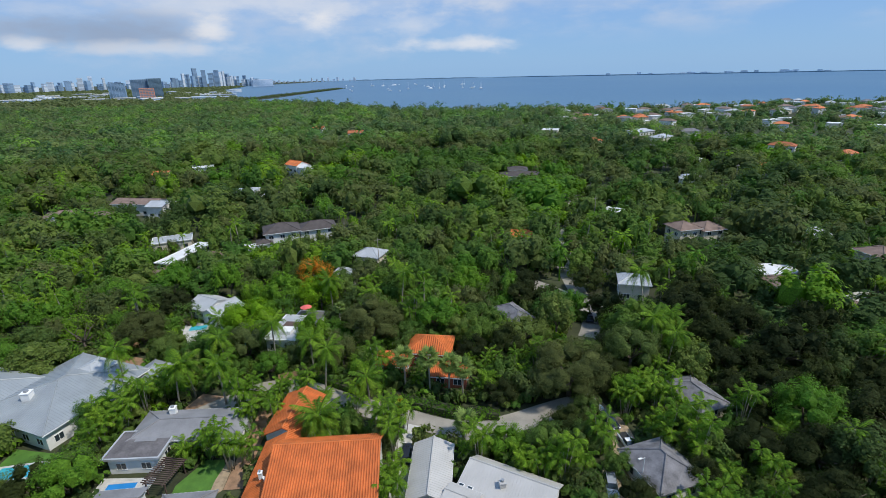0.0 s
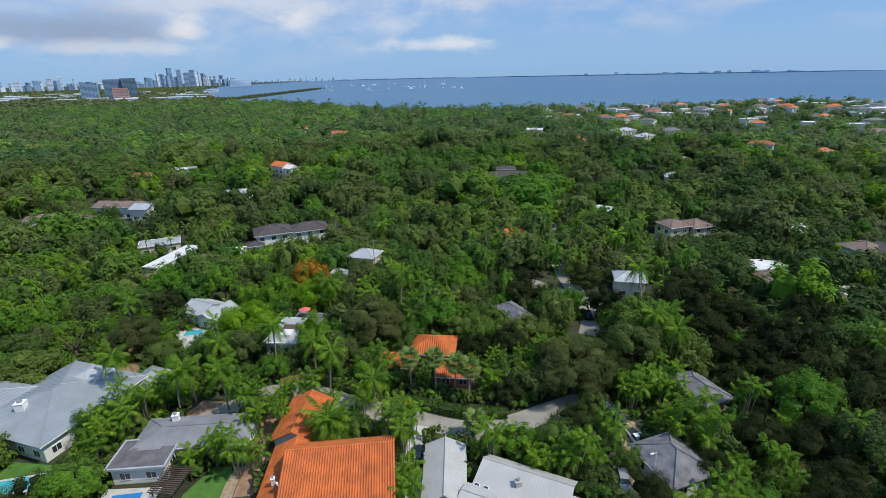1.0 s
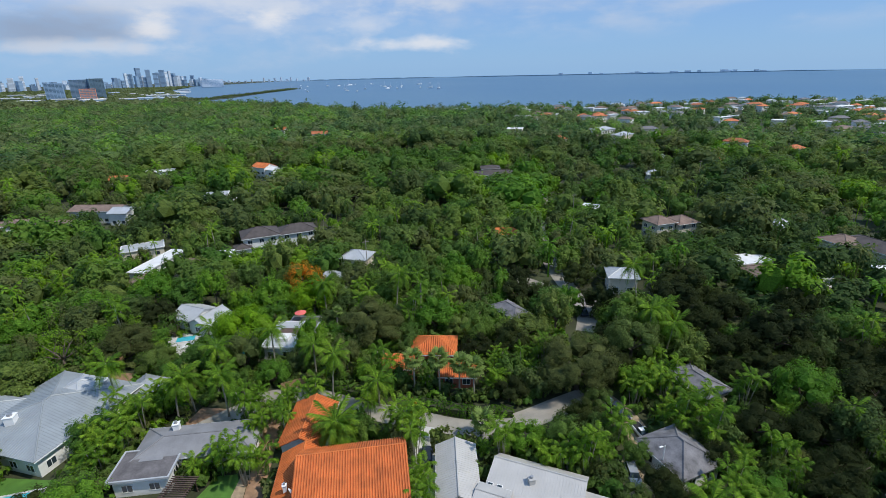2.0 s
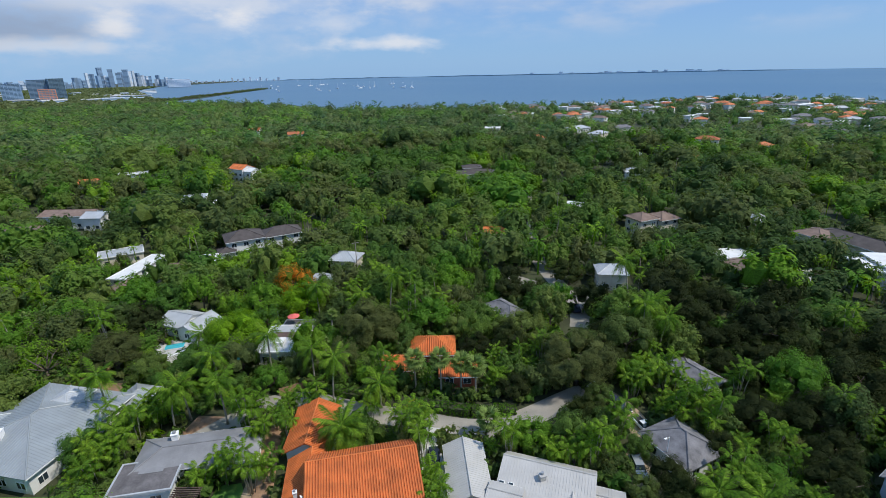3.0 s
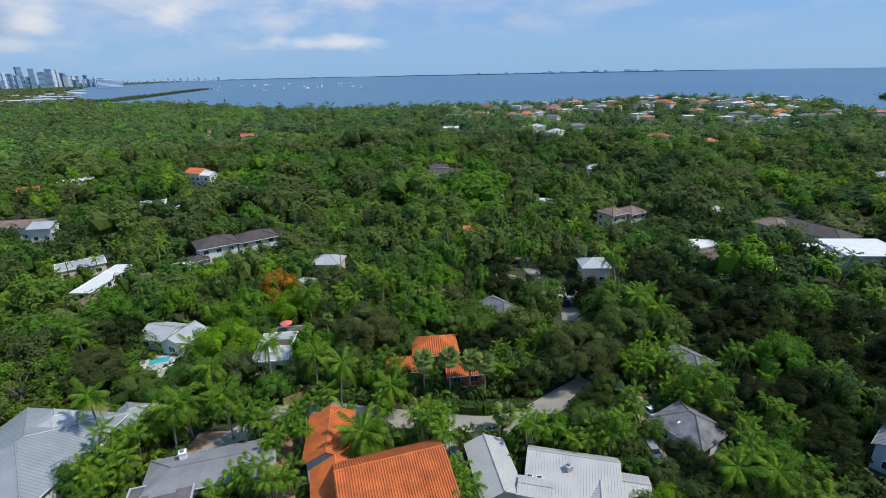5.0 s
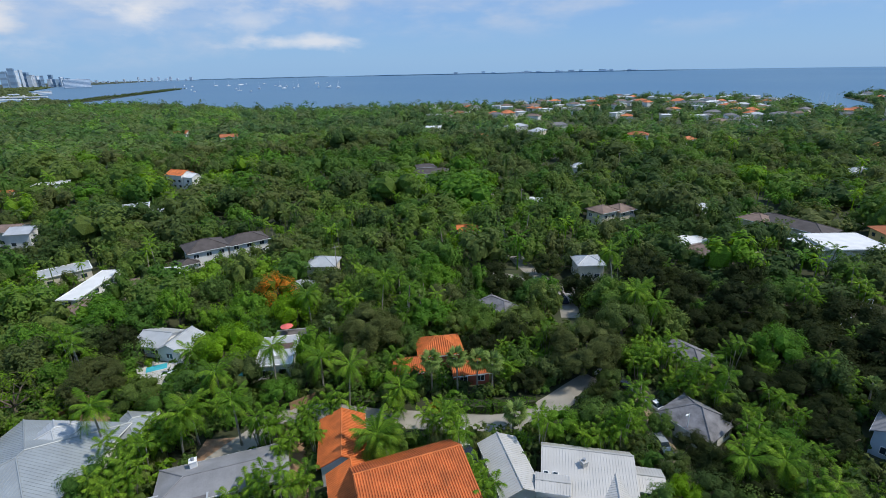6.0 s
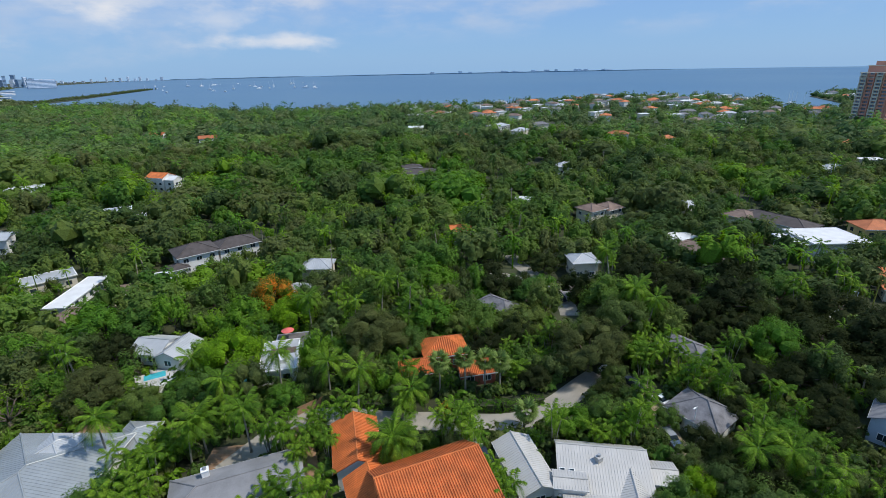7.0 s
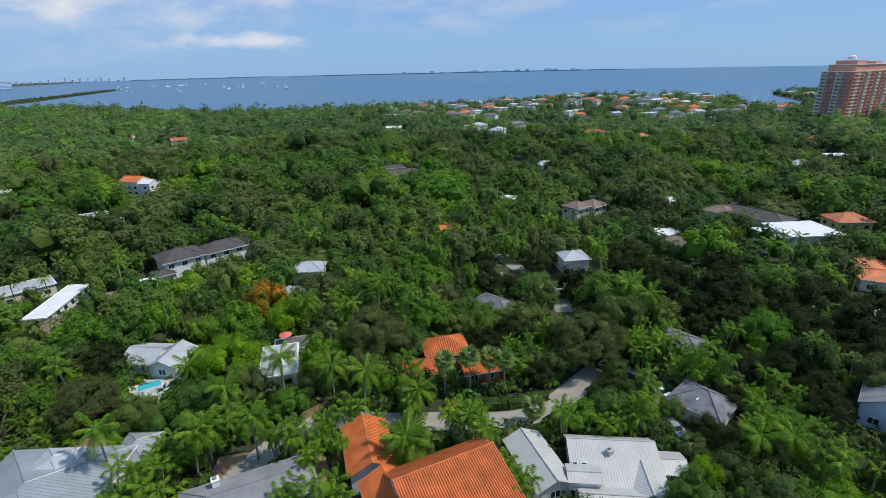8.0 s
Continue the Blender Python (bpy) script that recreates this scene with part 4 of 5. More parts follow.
wing(h, -132, 224, 8, 9, -8, 5.6, 1.6, "gable", stucco_white, metal_pale, 0.6, detail=False, show=0.42)
h = house(-158, 208, "white house with a dark red-brown hipped roof")
wing(h, -152, 207, 13, 10, 20, 5.0, 1.8, "hip", stucco_white, shingle_brown, 0.6, detail=False)
wing(h, -171, 212, 10, 8, 20, 5.0, 1.6, "hip", stucco_white, shingle_brown, 0.6, detail=False)
h = house(-98, 245, "pale grey house with stepped flat roofs")
wing(h, -99, 246, 10, 8, 10, 6.4, 0, "flat", stucco_cream, metal_pale, 0.3, detail=False, storeys=2)
wing(h, -92, 240, 9, 7, 10, 4.4, 0, "flat", stucco_white, membrane_white, 0.3, detail=False)

# more distant houses
FAR_HOUSES = [(140, 606, 40, 14), (103, 480, 18, 20), (178, 452, 26, 16), (120, 399, 14, 10), (240, 352, 20, 12), (132, 260, 14, 10), (160, 315, 12, 9), (186, 287, 14, 9),
              (148, 355, 16, 10), (265, 325, 14, 10), (-174, 304, 12, 8), (545, 660, 20, 16), (552, 605, 26, 16), (700, 668, 26, 16), (480, 428, 60, 14), (398, 406, 26, 14),
              (352, 246, 50, 8), (303, 200, 16, 10), (258, 192, 16, 10), (71, 200, 8, 8), (129, 164, 10, 8), (-84, 490, 18, 10), (-131, 541, 16, 12), (84, 750, 22, 12)]
far_walls = [stucco_white, stucco_white, stucco_cream]
far_roofs = [membrane_white, terracotta_far, metal_pale, shingle_grey_dappled, shingle_brown]
rnd = random.Random(5)
for i, (x, y, w, d) in enumerate(FAR_HOUSES):
    r = (0, 0, 2, 1, 1, 2, 0, 1, 3, 1, 1, 1, 0, 0, 3, 3, 1, 0, 2, 0, 2, 1, 1, 0)[i]
    lab = ("white flat-roofed house among distant trees", "house with an orange tiled roof among distant trees", "house with a pale metal roof among distant trees",
           "grey-roofed house among distant trees", "brown-roofed house among distant trees")[r]
    h = house(x, y, lab)
    wing(h, x, y, min(w, 26) * 0.8, d * 0.8, rnd.uniform(-45, 30), 6.6 if y > 330 else 4.6, 0 if r == 0 else 2.2, "flat" if r == 0 else rnd.choice(("hip", "gable")), rnd.choice(far_walls), far_roofs[r], 0.5, detail=False, fascia=False,
         storeys=2)
# the shore suburb
for i in range(250):
    x, y = rnd.uniform(150, 900), 330 + 490 * rnd.random() ** 0.75
    if x < 330 and y < 560 or y < 430 and x < 420:
        if rnd.random() < 0.6:
            continue
    if not inside(np.array([x - 25.0, x + 25, x, x]), np.array([y, y, y + 25.0, y - 25]), land_poly).all():
        continue
    r = rnd.choice((0, 0, 1, 1, 2, 3, 3, 4))
    lab = ("white flat-roofed house near the shore", "orange-tiled house near the shore", "pale metal-roofed house near the shore", "grey-roofed house near the shore", "brown-roofed house near the shore")[r]
    h = house(x, y, lab)
    wing(h, x, y, rnd.uniform(10, 19), rnd.uniform(8, 12), rnd.uniform(-60, 60), rnd.uniform(4.5, 7.5), 0 if r == 0 else 2.2, "flat" if r == 0 else "hip", rnd.choice(far_walls), far_roofs[r], 0.5, detail=False, fascia=False, windows=i % 3 == 0)

# ---- towers and the far shore ----


def tower(x, y, w, d, rz, height, floors, material, glaz, label, bays=0, name="tower_block"):
    """A high block: a core, floor bands and recessed glazing between them."""
    t = root(name, x, y, 0, rz, label, "building")
    bm = bmesh.new()
    box(bm, -w / 2 + 0.8, -d / 2 + 0.8, 0, w / 2 - 0.8, d / 2 - 0.8, height - 0.5)
    part("glazing", bm, glaz, t)
    bm = bmesh.new()
    for k in range(floors + 1):
        z = height * k / floors
        box(bm, -w / 2, -d / 2, max(0, z - height / floors * 0.35), w / 2, d / 2, z)
    part("floor_band", bm, material, t)["kind"] = "stuff"
    if bays:
        bm = bmesh.new()
        for k in range(bays + 1):
            u = -w / 2 + w * k / bays
            box(bm, u - 0.6, -d / 2 - 0.5, 0, u + 0.6, d / 2 + 0.5, height)
        part("pier", bm, material, t)["kind"] = "stuff"
    return t


# the terracotta tower on the shore
t = root("apartment_tower", 524, 322, 0, 4, "terracotta-pink high-rise with stacked white balconies and stepped roof", "building")
W, D, HT, FL = 76.0, 26.0, 55.0, 18
fh = HT / FL
bm = bmesh.new()
box(bm, -W / 2, -D / 2, 0, W / 2, D / 2, HT - 7)
box(bm, -W / 2 + 7, -D / 2 + 1.5, HT - 7, W / 2 - 8, D / 2 - 1.5, HT - 1)
box(bm, -W / 2 + 12, -D / 2 + 4, HT - 1, -W / 2 + 28, D / 2 - 4, HT + 3)
box(bm, 8, -D / 2 + 5, HT - 1, 18, D / 2 - 5, HT + 2)
part("wall", bm, stucco_pink, t)
bm = bmesh.new()
for z, m_ in ((HT - 7, 0.7), (HT - 11, 0.5), (9.0, 0.5)):
    box(bm, -W / 2 - m_, -D / 2 - m_, z, W / 2 + m_, D / 2 + m_, z + 0.7)
box(bm, -W / 2 + 6.4, -D / 2 + 0.9, HT - 1, W / 2 - 7.4, D / 2 - 0.9, HT - 0.4)
part("cornice", bm, stucco_cream, t, "cream moulded cornice")


def tower_bay(u0, half, side, pale, top):
    """A stack of balconies with the windows behind them; side 0 on the long front, 1 on the short end."""
    turn = Matrix.Identity(4) if side == 0 else pose(0, 0, 0, 0, 0, -90)
    off = D / 2 if side == 0 else W / 2
    slabs, glazed = bmesh.new(), bmesh.new()
    for k in range(1, top):
        z = k * fh
        box(slabs, u0 - half, -off - 1.7, z - 0.3, u0 + half, -off + 0.1, z, turn)
        box(slabs, u0 - half, -off - 1.7, z, u0 + half, -off - 1.5, z + 0.95, turn)
        for e in (-half, half - 0.5):
            box(slabs, u0 + e, -off - 1.6, z, u0 + e + 0.5, -off + 0.1, z + fh - 0.3, turn)
        for e in (-half + 0.7, 0.2):
            box(glazed, u0 + e, -off - 0.06, z + 0.3, u0 + e + half - 0.9, -off + 0.2, z + 2.3, turn)
    part("balcony", slabs, stucco_cream if pale else stucco_pink, t)["kind"] = "stuff"
    part("window", glazed, tower_glass, t)["kind"] = "stuff"


for u0, half, pale in ((-35, 2.6, False), (-29.4, 2.4, True), (-23.8, 2.6, False), (-12, 2.2, True), (-4, 2.2, False), (6, 2.2, True), (14, 2.2, False), (24, 2.4, True), (33, 2.6, False)):
    tower_bay(u0, half, 0, pale, FL - 2)
for v0, pale in ((-9.5, True), (-3.2, False), (3.2, True), (9.5, False)):
    tower_bay(v0, 2.6, 1, pale, FL - 2)
bm = bmesh.new()
for k in range(10):
    a, b = k * math.tau / 10, (k + 1) * math.tau / 10
    for e0, e1 in ((0, 0.6), (0.6, 1.2)):
        q = [(-W / 2 + 20 + 4 * math.cos(e) * math.cos(g), 4 * math.cos(e) * math.sin(g), HT + 4 + 4 * math.sin(e)) for g, e in ((a, e0), (b, e0), (b, e1), (a, e1))]
        bm.faces.new([bm.verts.new(p) for p in q])
part("dome", bm, stucco_white, t, "white roof dome")

rnd = random.Random(11)
# grove towers in front of the skyline
for x, y, w, d, hgt, fl, mt, gl in ((-935, 1500, 40, 26, 50, 16, tower_hazed_blue, tower_glass), (-900, 1560, 50, 24, 58, 18, tower_hazed_blue, tower_glass), (-858, 1560, 34, 26, 60, 18, tower_glass, tower_glass),
                                    (-845, 1490, 36, 20, 34, 8, stucco_pink, tower_glass), (-960, 1540, 30, 24, 46, 15, tower_glass, tower_hazed_blue)):
    tower(x, y, w, d, rnd.uniform(15, 40), hgt, fl, mt, gl, "dark glass tower block with pale floor bands above the trees", 5)
# the downtown skyline, its distance haze put into the wall colours
for i in range(120):
    f = i / 119
    az = radians(-44 + 24.5 * f + rnd.uniform(-0.3, 0.3))
    r = rnd.uniform(3400, 3950)
    peak = 0.30 + 0.62 * math.exp(-((f - 0.82) / 0.10) ** 2) + 0.22 * math.exp(-((f - 0.40) / 0.06) ** 2) + 0.12 * math.exp(-((f - 0.12) / 0.08) ** 2)
    hgt = rnd.uniform(0.35, 1.0) * 118 * peak * (1.0 if rnd.random() < 0.82 else 1.35)
    shade = tower_hazed_pale if rnd.random() < 0.36 else tower_hazed_blue
    tower(r * math.sin(az), r * math.cos(az), rnd.uniform(12, 28), rnd.uniform(12, 22), rnd.uniform(0, 90), hgt + 10, max(3, int(hgt / 26)), shade, shade,
          "hazy blue-grey tower of a distant downtown skyline")
for i in range(18):
    az = radians(-19 + 9.5 * i / 17 + rnd.uniform(-0.2, 0.2))
    tower(4550 * math.sin(az), 4550 * math.cos(az), rnd.uniform(8, 22), 20, 0, rnd.uniform(10, 34), 6, tower_hazed_pale, tower_hazed_pale, "faint tower on the far shore of the bay, haze in its colour")
tower(-1010, 2950, 110, 40, 25, 40, 7, tower_hazed_pale, tower_hazed_blue, "broad block on the waterfront, paled by haze in its colour")
# low pale buildings and marina sheds
for i in range(80):
    x, y = rnd.uniform(-1500, -560), rnd.uniform(1330, 2100)
    if x > -560 - (y - 1330) * 0.25 - 30:
        continue
    tower(x, y, rnd.uniform(18, 60), rnd.uniform(14, 30), rnd.uniform(0, 60), rnd.uniform(6, 12), 2, rnd.choice((tower_hazed_pale, stucco_white, stucco_white)), tower_hazed_blue, "low pale building among trees by the marina", name="low_block")


def far_strip(a, b, top, seed, label):
    """A low wooded island with an uneven crest."""
    rng = random.Random(seed)
    bm = bmesh.new()
    a, b = Vector((*a, 0)), Vector((*b, 0))
    n = 60
    back = Vector((b.y - a.y, a.x - b.x, 0)).normalized() * -120
    rows = []
    for i in range(n + 1):
        p = a.lerp(b, i / n)
        h = top * (0.55 + 0.45 * noise.noise(Vector((i * 0.3, seed, 0)))) * min(1, i / 4, (n - i) / 4) + 0.4 + rng.uniform(0, 0.8)
        rows.append([bm.verts.new(q) for q in (p + Vector((0, 0, -0.6)), p + Vector((0, 0, h)), p + back + Vector((0, 0, h * 0.9)), p + back + Vector((0, 0, -0.6)))])
    for q, s in zip(rows, rows[1:]):
        for k in range(3):
            bm.faces.new((q[k], q[k + 1], s[k + 1], s[k]))
    bmesh.ops.recalc_face_normals(bm, faces=bm.faces)
    tagged(part("island", bm, hazed_island), label, "island", kind="structure")


far_strip((455, 4500), (3050, 3330), 8, 1, "low wooded island on the horizon, haze in its colour")
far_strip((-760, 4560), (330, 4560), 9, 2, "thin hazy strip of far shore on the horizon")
for i in range(22):
    f = rnd.uniform(0.52, 0.80) if i % 3 else rnd.uniform(0.3, 0.95)
    x, y = 455 + (3050 - 455) * f, 4500 + (3330 - 4500) * f
    tower(x, y + 60, rnd.uniform(15, 50), 24, -24, rnd.uniform(8, 20), 4, tower_hazed_pale, tower_hazed_pale, "hazy block of flats on the far island")

# boats at anchor


def boat(x, y, rz, s, mast):
    b = root("sailing_boat" if mast else "motor_boat", x, y, -0.5, rz, "white boat lying at anchor on the bay", "boat", "boats at anchor")
    bm = bmesh.new()
    ring = [(-6, 1.6), (0, 2.0), (4, 1.5), (7, 0.0), (4, -1.5), (0, -2.0), (-6, -1.6)]
    lo = [bm.verts.new((px_ * 0.9 * s, py_ * 0.7 * s, 0)) for px_, py_ in ring]
    hi = [bm.verts.new((px_ * s, py_ * s, 1.7 * s)) for px_, py_ in ring]
    for k in range(7):
        bm.faces.new((lo[k], lo[(k + 1) % 7], hi[(k + 1) % 7], hi[k]))
    bm.faces.new(hi)
    bm.faces.new(lo[::-1])
    bmesh.ops.recalc_face_normals(bm, faces=bm.faces)
    part("hull", bm, boat_white, b)
    bm = bmesh.new()
    box(bm, -3 * s, -1.1 * s, 1.7 * s, 2 * s, 1.1 * s, 3.2 * s)
    part("cabin", bm, boat_white, b)
    if mast:
        bm = bmesh.new()
        tube(bm, [(0.5 * s, 0, 1.7 * s), (0.5 * s, 0, 17 * s)], [0.3, 0.2], 5)
        part("mast", bm, boat_white, b)


for i in range(34):
    az, r = radians(rnd.uniform(-11.5, 4.5)), rnd.uniform(1750, 2750)
    boat(r * math.sin(az), r * math.cos(az), rnd.uniform(0, 360), rnd.uniform(0.9, 1.7), i % 2 == 0)
for x, y in ((665, 520), (672, 535), (660, 505), (690, 545)):
    boat(x, y, rnd.uniform(0, 360), 1.1, True)

# ---- trees ----
for k in range(9):
    kept_free.append((-9 + 2.3 * k, 80.6 - (1.0 * k if k < 5 else 4.2 + 0.2 * (k - 5)), 2.0))
rects, discs = np.array(blocked), np.array(kept_free)


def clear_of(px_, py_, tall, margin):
    """True where a tree of that height keeps off houses and paving and out of the view to them from mid camera path."""
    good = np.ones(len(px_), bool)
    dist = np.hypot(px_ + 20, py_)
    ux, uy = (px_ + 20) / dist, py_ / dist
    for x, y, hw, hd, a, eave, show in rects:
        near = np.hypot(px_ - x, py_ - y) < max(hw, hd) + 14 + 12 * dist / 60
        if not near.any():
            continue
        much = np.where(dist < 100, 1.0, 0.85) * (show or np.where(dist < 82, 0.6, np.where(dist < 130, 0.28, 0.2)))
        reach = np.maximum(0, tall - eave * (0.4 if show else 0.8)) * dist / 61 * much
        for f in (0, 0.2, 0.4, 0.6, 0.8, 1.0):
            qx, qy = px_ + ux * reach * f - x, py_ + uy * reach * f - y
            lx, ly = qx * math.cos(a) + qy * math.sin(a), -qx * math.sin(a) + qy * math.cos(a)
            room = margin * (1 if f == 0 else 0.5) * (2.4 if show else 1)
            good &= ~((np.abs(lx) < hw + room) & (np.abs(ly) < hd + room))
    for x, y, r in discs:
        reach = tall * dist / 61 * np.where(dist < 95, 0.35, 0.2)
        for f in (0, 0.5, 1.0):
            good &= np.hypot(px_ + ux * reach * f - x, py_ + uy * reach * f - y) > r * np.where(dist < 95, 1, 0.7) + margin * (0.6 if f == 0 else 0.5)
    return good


def scatter(rng, r0, r1, a0, a1, cell):
    """A jittered grid over the sector seen from mid camera path, on land."""
    g = np.arange(-r1, r1, cell)
    gx, gy = np.meshgrid(g, g[g > -20])
    px_, py_ = gx.ravel() + rng.uniform(-0.48, 0.48, gx.size) * cell, gy.ravel() + rng.uniform(-0.48, 0.48, gx.size) * cell
    d, a = np.hypot(px_ + 20, py_), np.degrees(np.arctan2(px_ + 20, py_))
    keep = (d > r0) & (d < r1) & (a > a0) & (a < a1)
    px_, py_ = px_[keep], py_[keep]
    keep = inside(px_, py_, land_poly)
    return px_[keep], py_[keep]


# trees that stand out, built one by one from a few forms
FORM_ROWS = ((1, 5.6, 9.2, 150, 0.30, leaf_tree, 0.30, 0.30, 0.20), (2, 6.6, 10.2, 180, 0.30, leaf_tree, 0.42, 0.34, 0.25), (3, 4.4, 8.2, 110, 0.28, leaf_tree, 0.22, 0.22, 0.18),
             (4, 4.6, 11.0, 130, 0.28, leaf_tree, 0.50, 0.25, 0.28), (5, 3.2, 6.5, 60, 0.26, leaf_tree, 0.25, 0.18, 0.12),
             (6, 7.4, 10.5, 210, 0.26, leaf_oak_shaded, 0.42, 0.40, 0.22), (7, 5.6, 9.0, 160, 0.25, leaf_oak_shaded, 0.45, 0.34, 0.25))
SIZES = [(r[1], r[2]) for r in FORM_ROWS]
# full leaf for trees near the camera, larger sprays for those farther off
FORMS = [broadleaf(sd, r, t, c, int(165 * r * r), sz, mt, ragged, tr, bare) for sd, r, t, c, sz, mt, ragged, tr, bare in FORM_ROWS]
LIGHT_FORMS = [broadleaf(sd + 100, r, t, c, int(74 * r * r), sz * 1.75, mt, ragged, tr, bare) for sd, r, t, c, sz, mt, ragged, tr, bare in FORM_ROWS]
tree_labels = ["broad green shade tree with a billowing crown", "wide green tree with a ragged spreading crown", "round dense green tree with a short trunk",
               "tall loose-crowned green tree", "small bushy green garden tree", "great olive-green live oak with leaves darkened for shade", "live oak with leaves darkened for shade, an open crown and grey limbs"]
for f, lab in zip(FORMS + LIGHT_FORMS, tree_labels * 2):
    tagged(f, lab, "tree", "garden trees")


def put(form, x, y, s, rz, sz=None):
    return copy_thing(form, Matrix.LocRotScale((x, y, 0), Euler((0, 0, rz)), (s, s, sz or s)))


planted = []
for k, (x, y, s) in enumerate(((22.5, 66.5, 0.75), (20.8, 70.5, 0.7), (26.2, 61.5, 0.6), (27.2, 54.5, 0.7), (36.5, 64.5, 0.6), (37.5, 58, 0.7), (25.3, 75.2, 0.7), (27, 49.5, 0.8), (22, 53, 0.6), (29.5, 46, 0.8), (23, 46, 0.8), (30, 83, 0.85), (34, 79.5, 0.85), (33, 86, 0.8), (-10, 99.5, 0.9), (5.5, 94.5, 0.8), (-57.6, 58.4, 1.1), (-62.5, 57.5, 0.9))):
    put(FORMS[(2, 6)[k % 2]], x, y, s, k * 1.3)
    planted.append((x, y, 2.2))
lime = tagged(broadleaf(21, 6.6, 11.5, 110, 7000, 0.34, leaf_lime, 0.3, 0.25, 0.25), "bright lime-green spreading tree in full leaf", "tree")
lime.matrix_world = pose(-47, 105.5, 0)
copy_thing(lime, Matrix.LocRotScale((18.6, 47.2, 0), Euler((0, 0, 1.0)), (0.42, 0.42, 0.55)))
planted.append((18.6, 47.2, 2.5))
lime2 = tagged(broadleaf(22, 5.6, 11.0, 80, 4600, 0.34, leaf_lime, 0.4, 0.25, 0.35), "yellow-green tree with an airy layered crown", "tree")
lime2.matrix_world = pose(-33.5, 119.5, 0)
flame = tagged(broadleaf(23, 5.6, 11.0, 90, 5000, 0.34, leaf_flame, 0.35, 0.28, 0.3), "flame tree with orange blossom among green leaves", "tree")
flame.matrix_world = pose(-38.5, 133, 0)
oak = tagged(broadleaf(24, 9.0, 12.0, 260, 18000, 0.30, leaf_olive, 0.35, 0.45, 0.25), "great spreading olive-green live oak over the lane", "tree")
oak.matrix_world = pose(23.8, 82.0, 0)
oak2 = tagged(broadleaf(25, 8.6, 12.0, 260, 17000, 0.30, leaf_olive, 0.35, 0.45, 0.25), "great dark live oak with a billowing crown", "tree")
oak2.matrix_world = pose(-17.5, 104, 0)
oak3 = tagged(broadleaf(26, 7.0, 10.5, 200, 11000, 0.30, leaf_olive, 0.3, 0.4, 0.2), "rounded olive-green live oak behind the grey-roofed house", "tree")
oak3.matrix_world = pose(-72, 103, 0)
snag = tagged(broadleaf(27, 6.0, 10.5, 60, 800, 0.4, leaf_olive, 0.5, 0.34, 0.3), "thin-crowned tree with pale twisting bare limbs", "tree")
snag.matrix_world = pose(-84.5, 101.5, 0)
planted += [(-84.5, 101.5, 5), (-72, 103, 6.5), (-47, 105.5, 5), (-33.5, 119.5, 4.5), (-38.5, 133, 5), (23.8, 82.0, 7.5), (-17.5, 104, 7.5)]

# palms by kind: x, y and height
ROYALS = [(-65.5, 85.5, 11), (-53, 81.5, 10), (-51, 84, 9.5), (-43.8, 81.5, 10.5), (-24.7, 84.5, 10), (-20, 69.2, 8.5), (-38, 95, 11), (-15.5, 81.5, 7.5), (47.5, 106, 16), (44, 93, 12), (46.8, 90.5, 9.5), (-57, 108, 7), (-30, 118, 11), (-12, 121, 12), (28.8, 45.0, 7.0), (-29, 92, 9.5), (-47.5, 92, 10), (35.5, 47.5, 7), (47.5, 96, 10), (51, 99, 10)]
for i, (x, y, t) in enumerate(ROYALS):
    p = palm(40 + i, t, 22 if i != 5 else 56, 3.9 if i != 5 else 4.6, bend=0.3 + 0.9 * (i % 3), shaft=i % 2 == 0)
    tagged(p, "tall feather palm with arching green fronds and a pale trunk", "palm tree", "tall feather palms")
    p.matrix_world = pose(x, y, 0)
    planted.append((x, y, 2.2))
for i, (x, y, t) in enumerate(((-8.5, 84.5, 9.5), (-3.6, 83.2, 9.5), (0.2, 82.4, 8.6), (2.8, 80.8, 8.4), (2.4, 70.2, 5.0))):
    p = fan_palm(60 + i, t)
    tagged(p, "fan palm with silvery round leaves on a slender trunk", "palm tree", "fan palms")
    p.matrix_world = pose(x, y, 0)
    planted.append((x, y, 2.0))
CLUMPS = [palm_clump(70 + k, n, t) for k, (n, t) in enumerate(((6, 7.6), (5, 9.0), (4, 5.2)))]
for c in CLUMPS:
    tagged(c, "clump of slender feather palms with bright green fronds", "palm clump", "palm clumps")
SINGLES = [palm(80 + k, t, 13, 2.6, split=False, shaft=k % 2 == 0, bend=b, leaflets=10, width=0.6) for k, (t, b) in enumerate(((8, 0.4), (10, 0.9), (6.5, 0.6)))]
for s in SINGLES:
    tagged(s, "feather palm rising out of the garden trees", "palm tree", "garden palms")
FANS = [fan_palm(90, 7.5, 18, 1.0, False)]
tagged(FANS[0], "fan palm rising out of the garden trees", "palm tree", "garden palms")
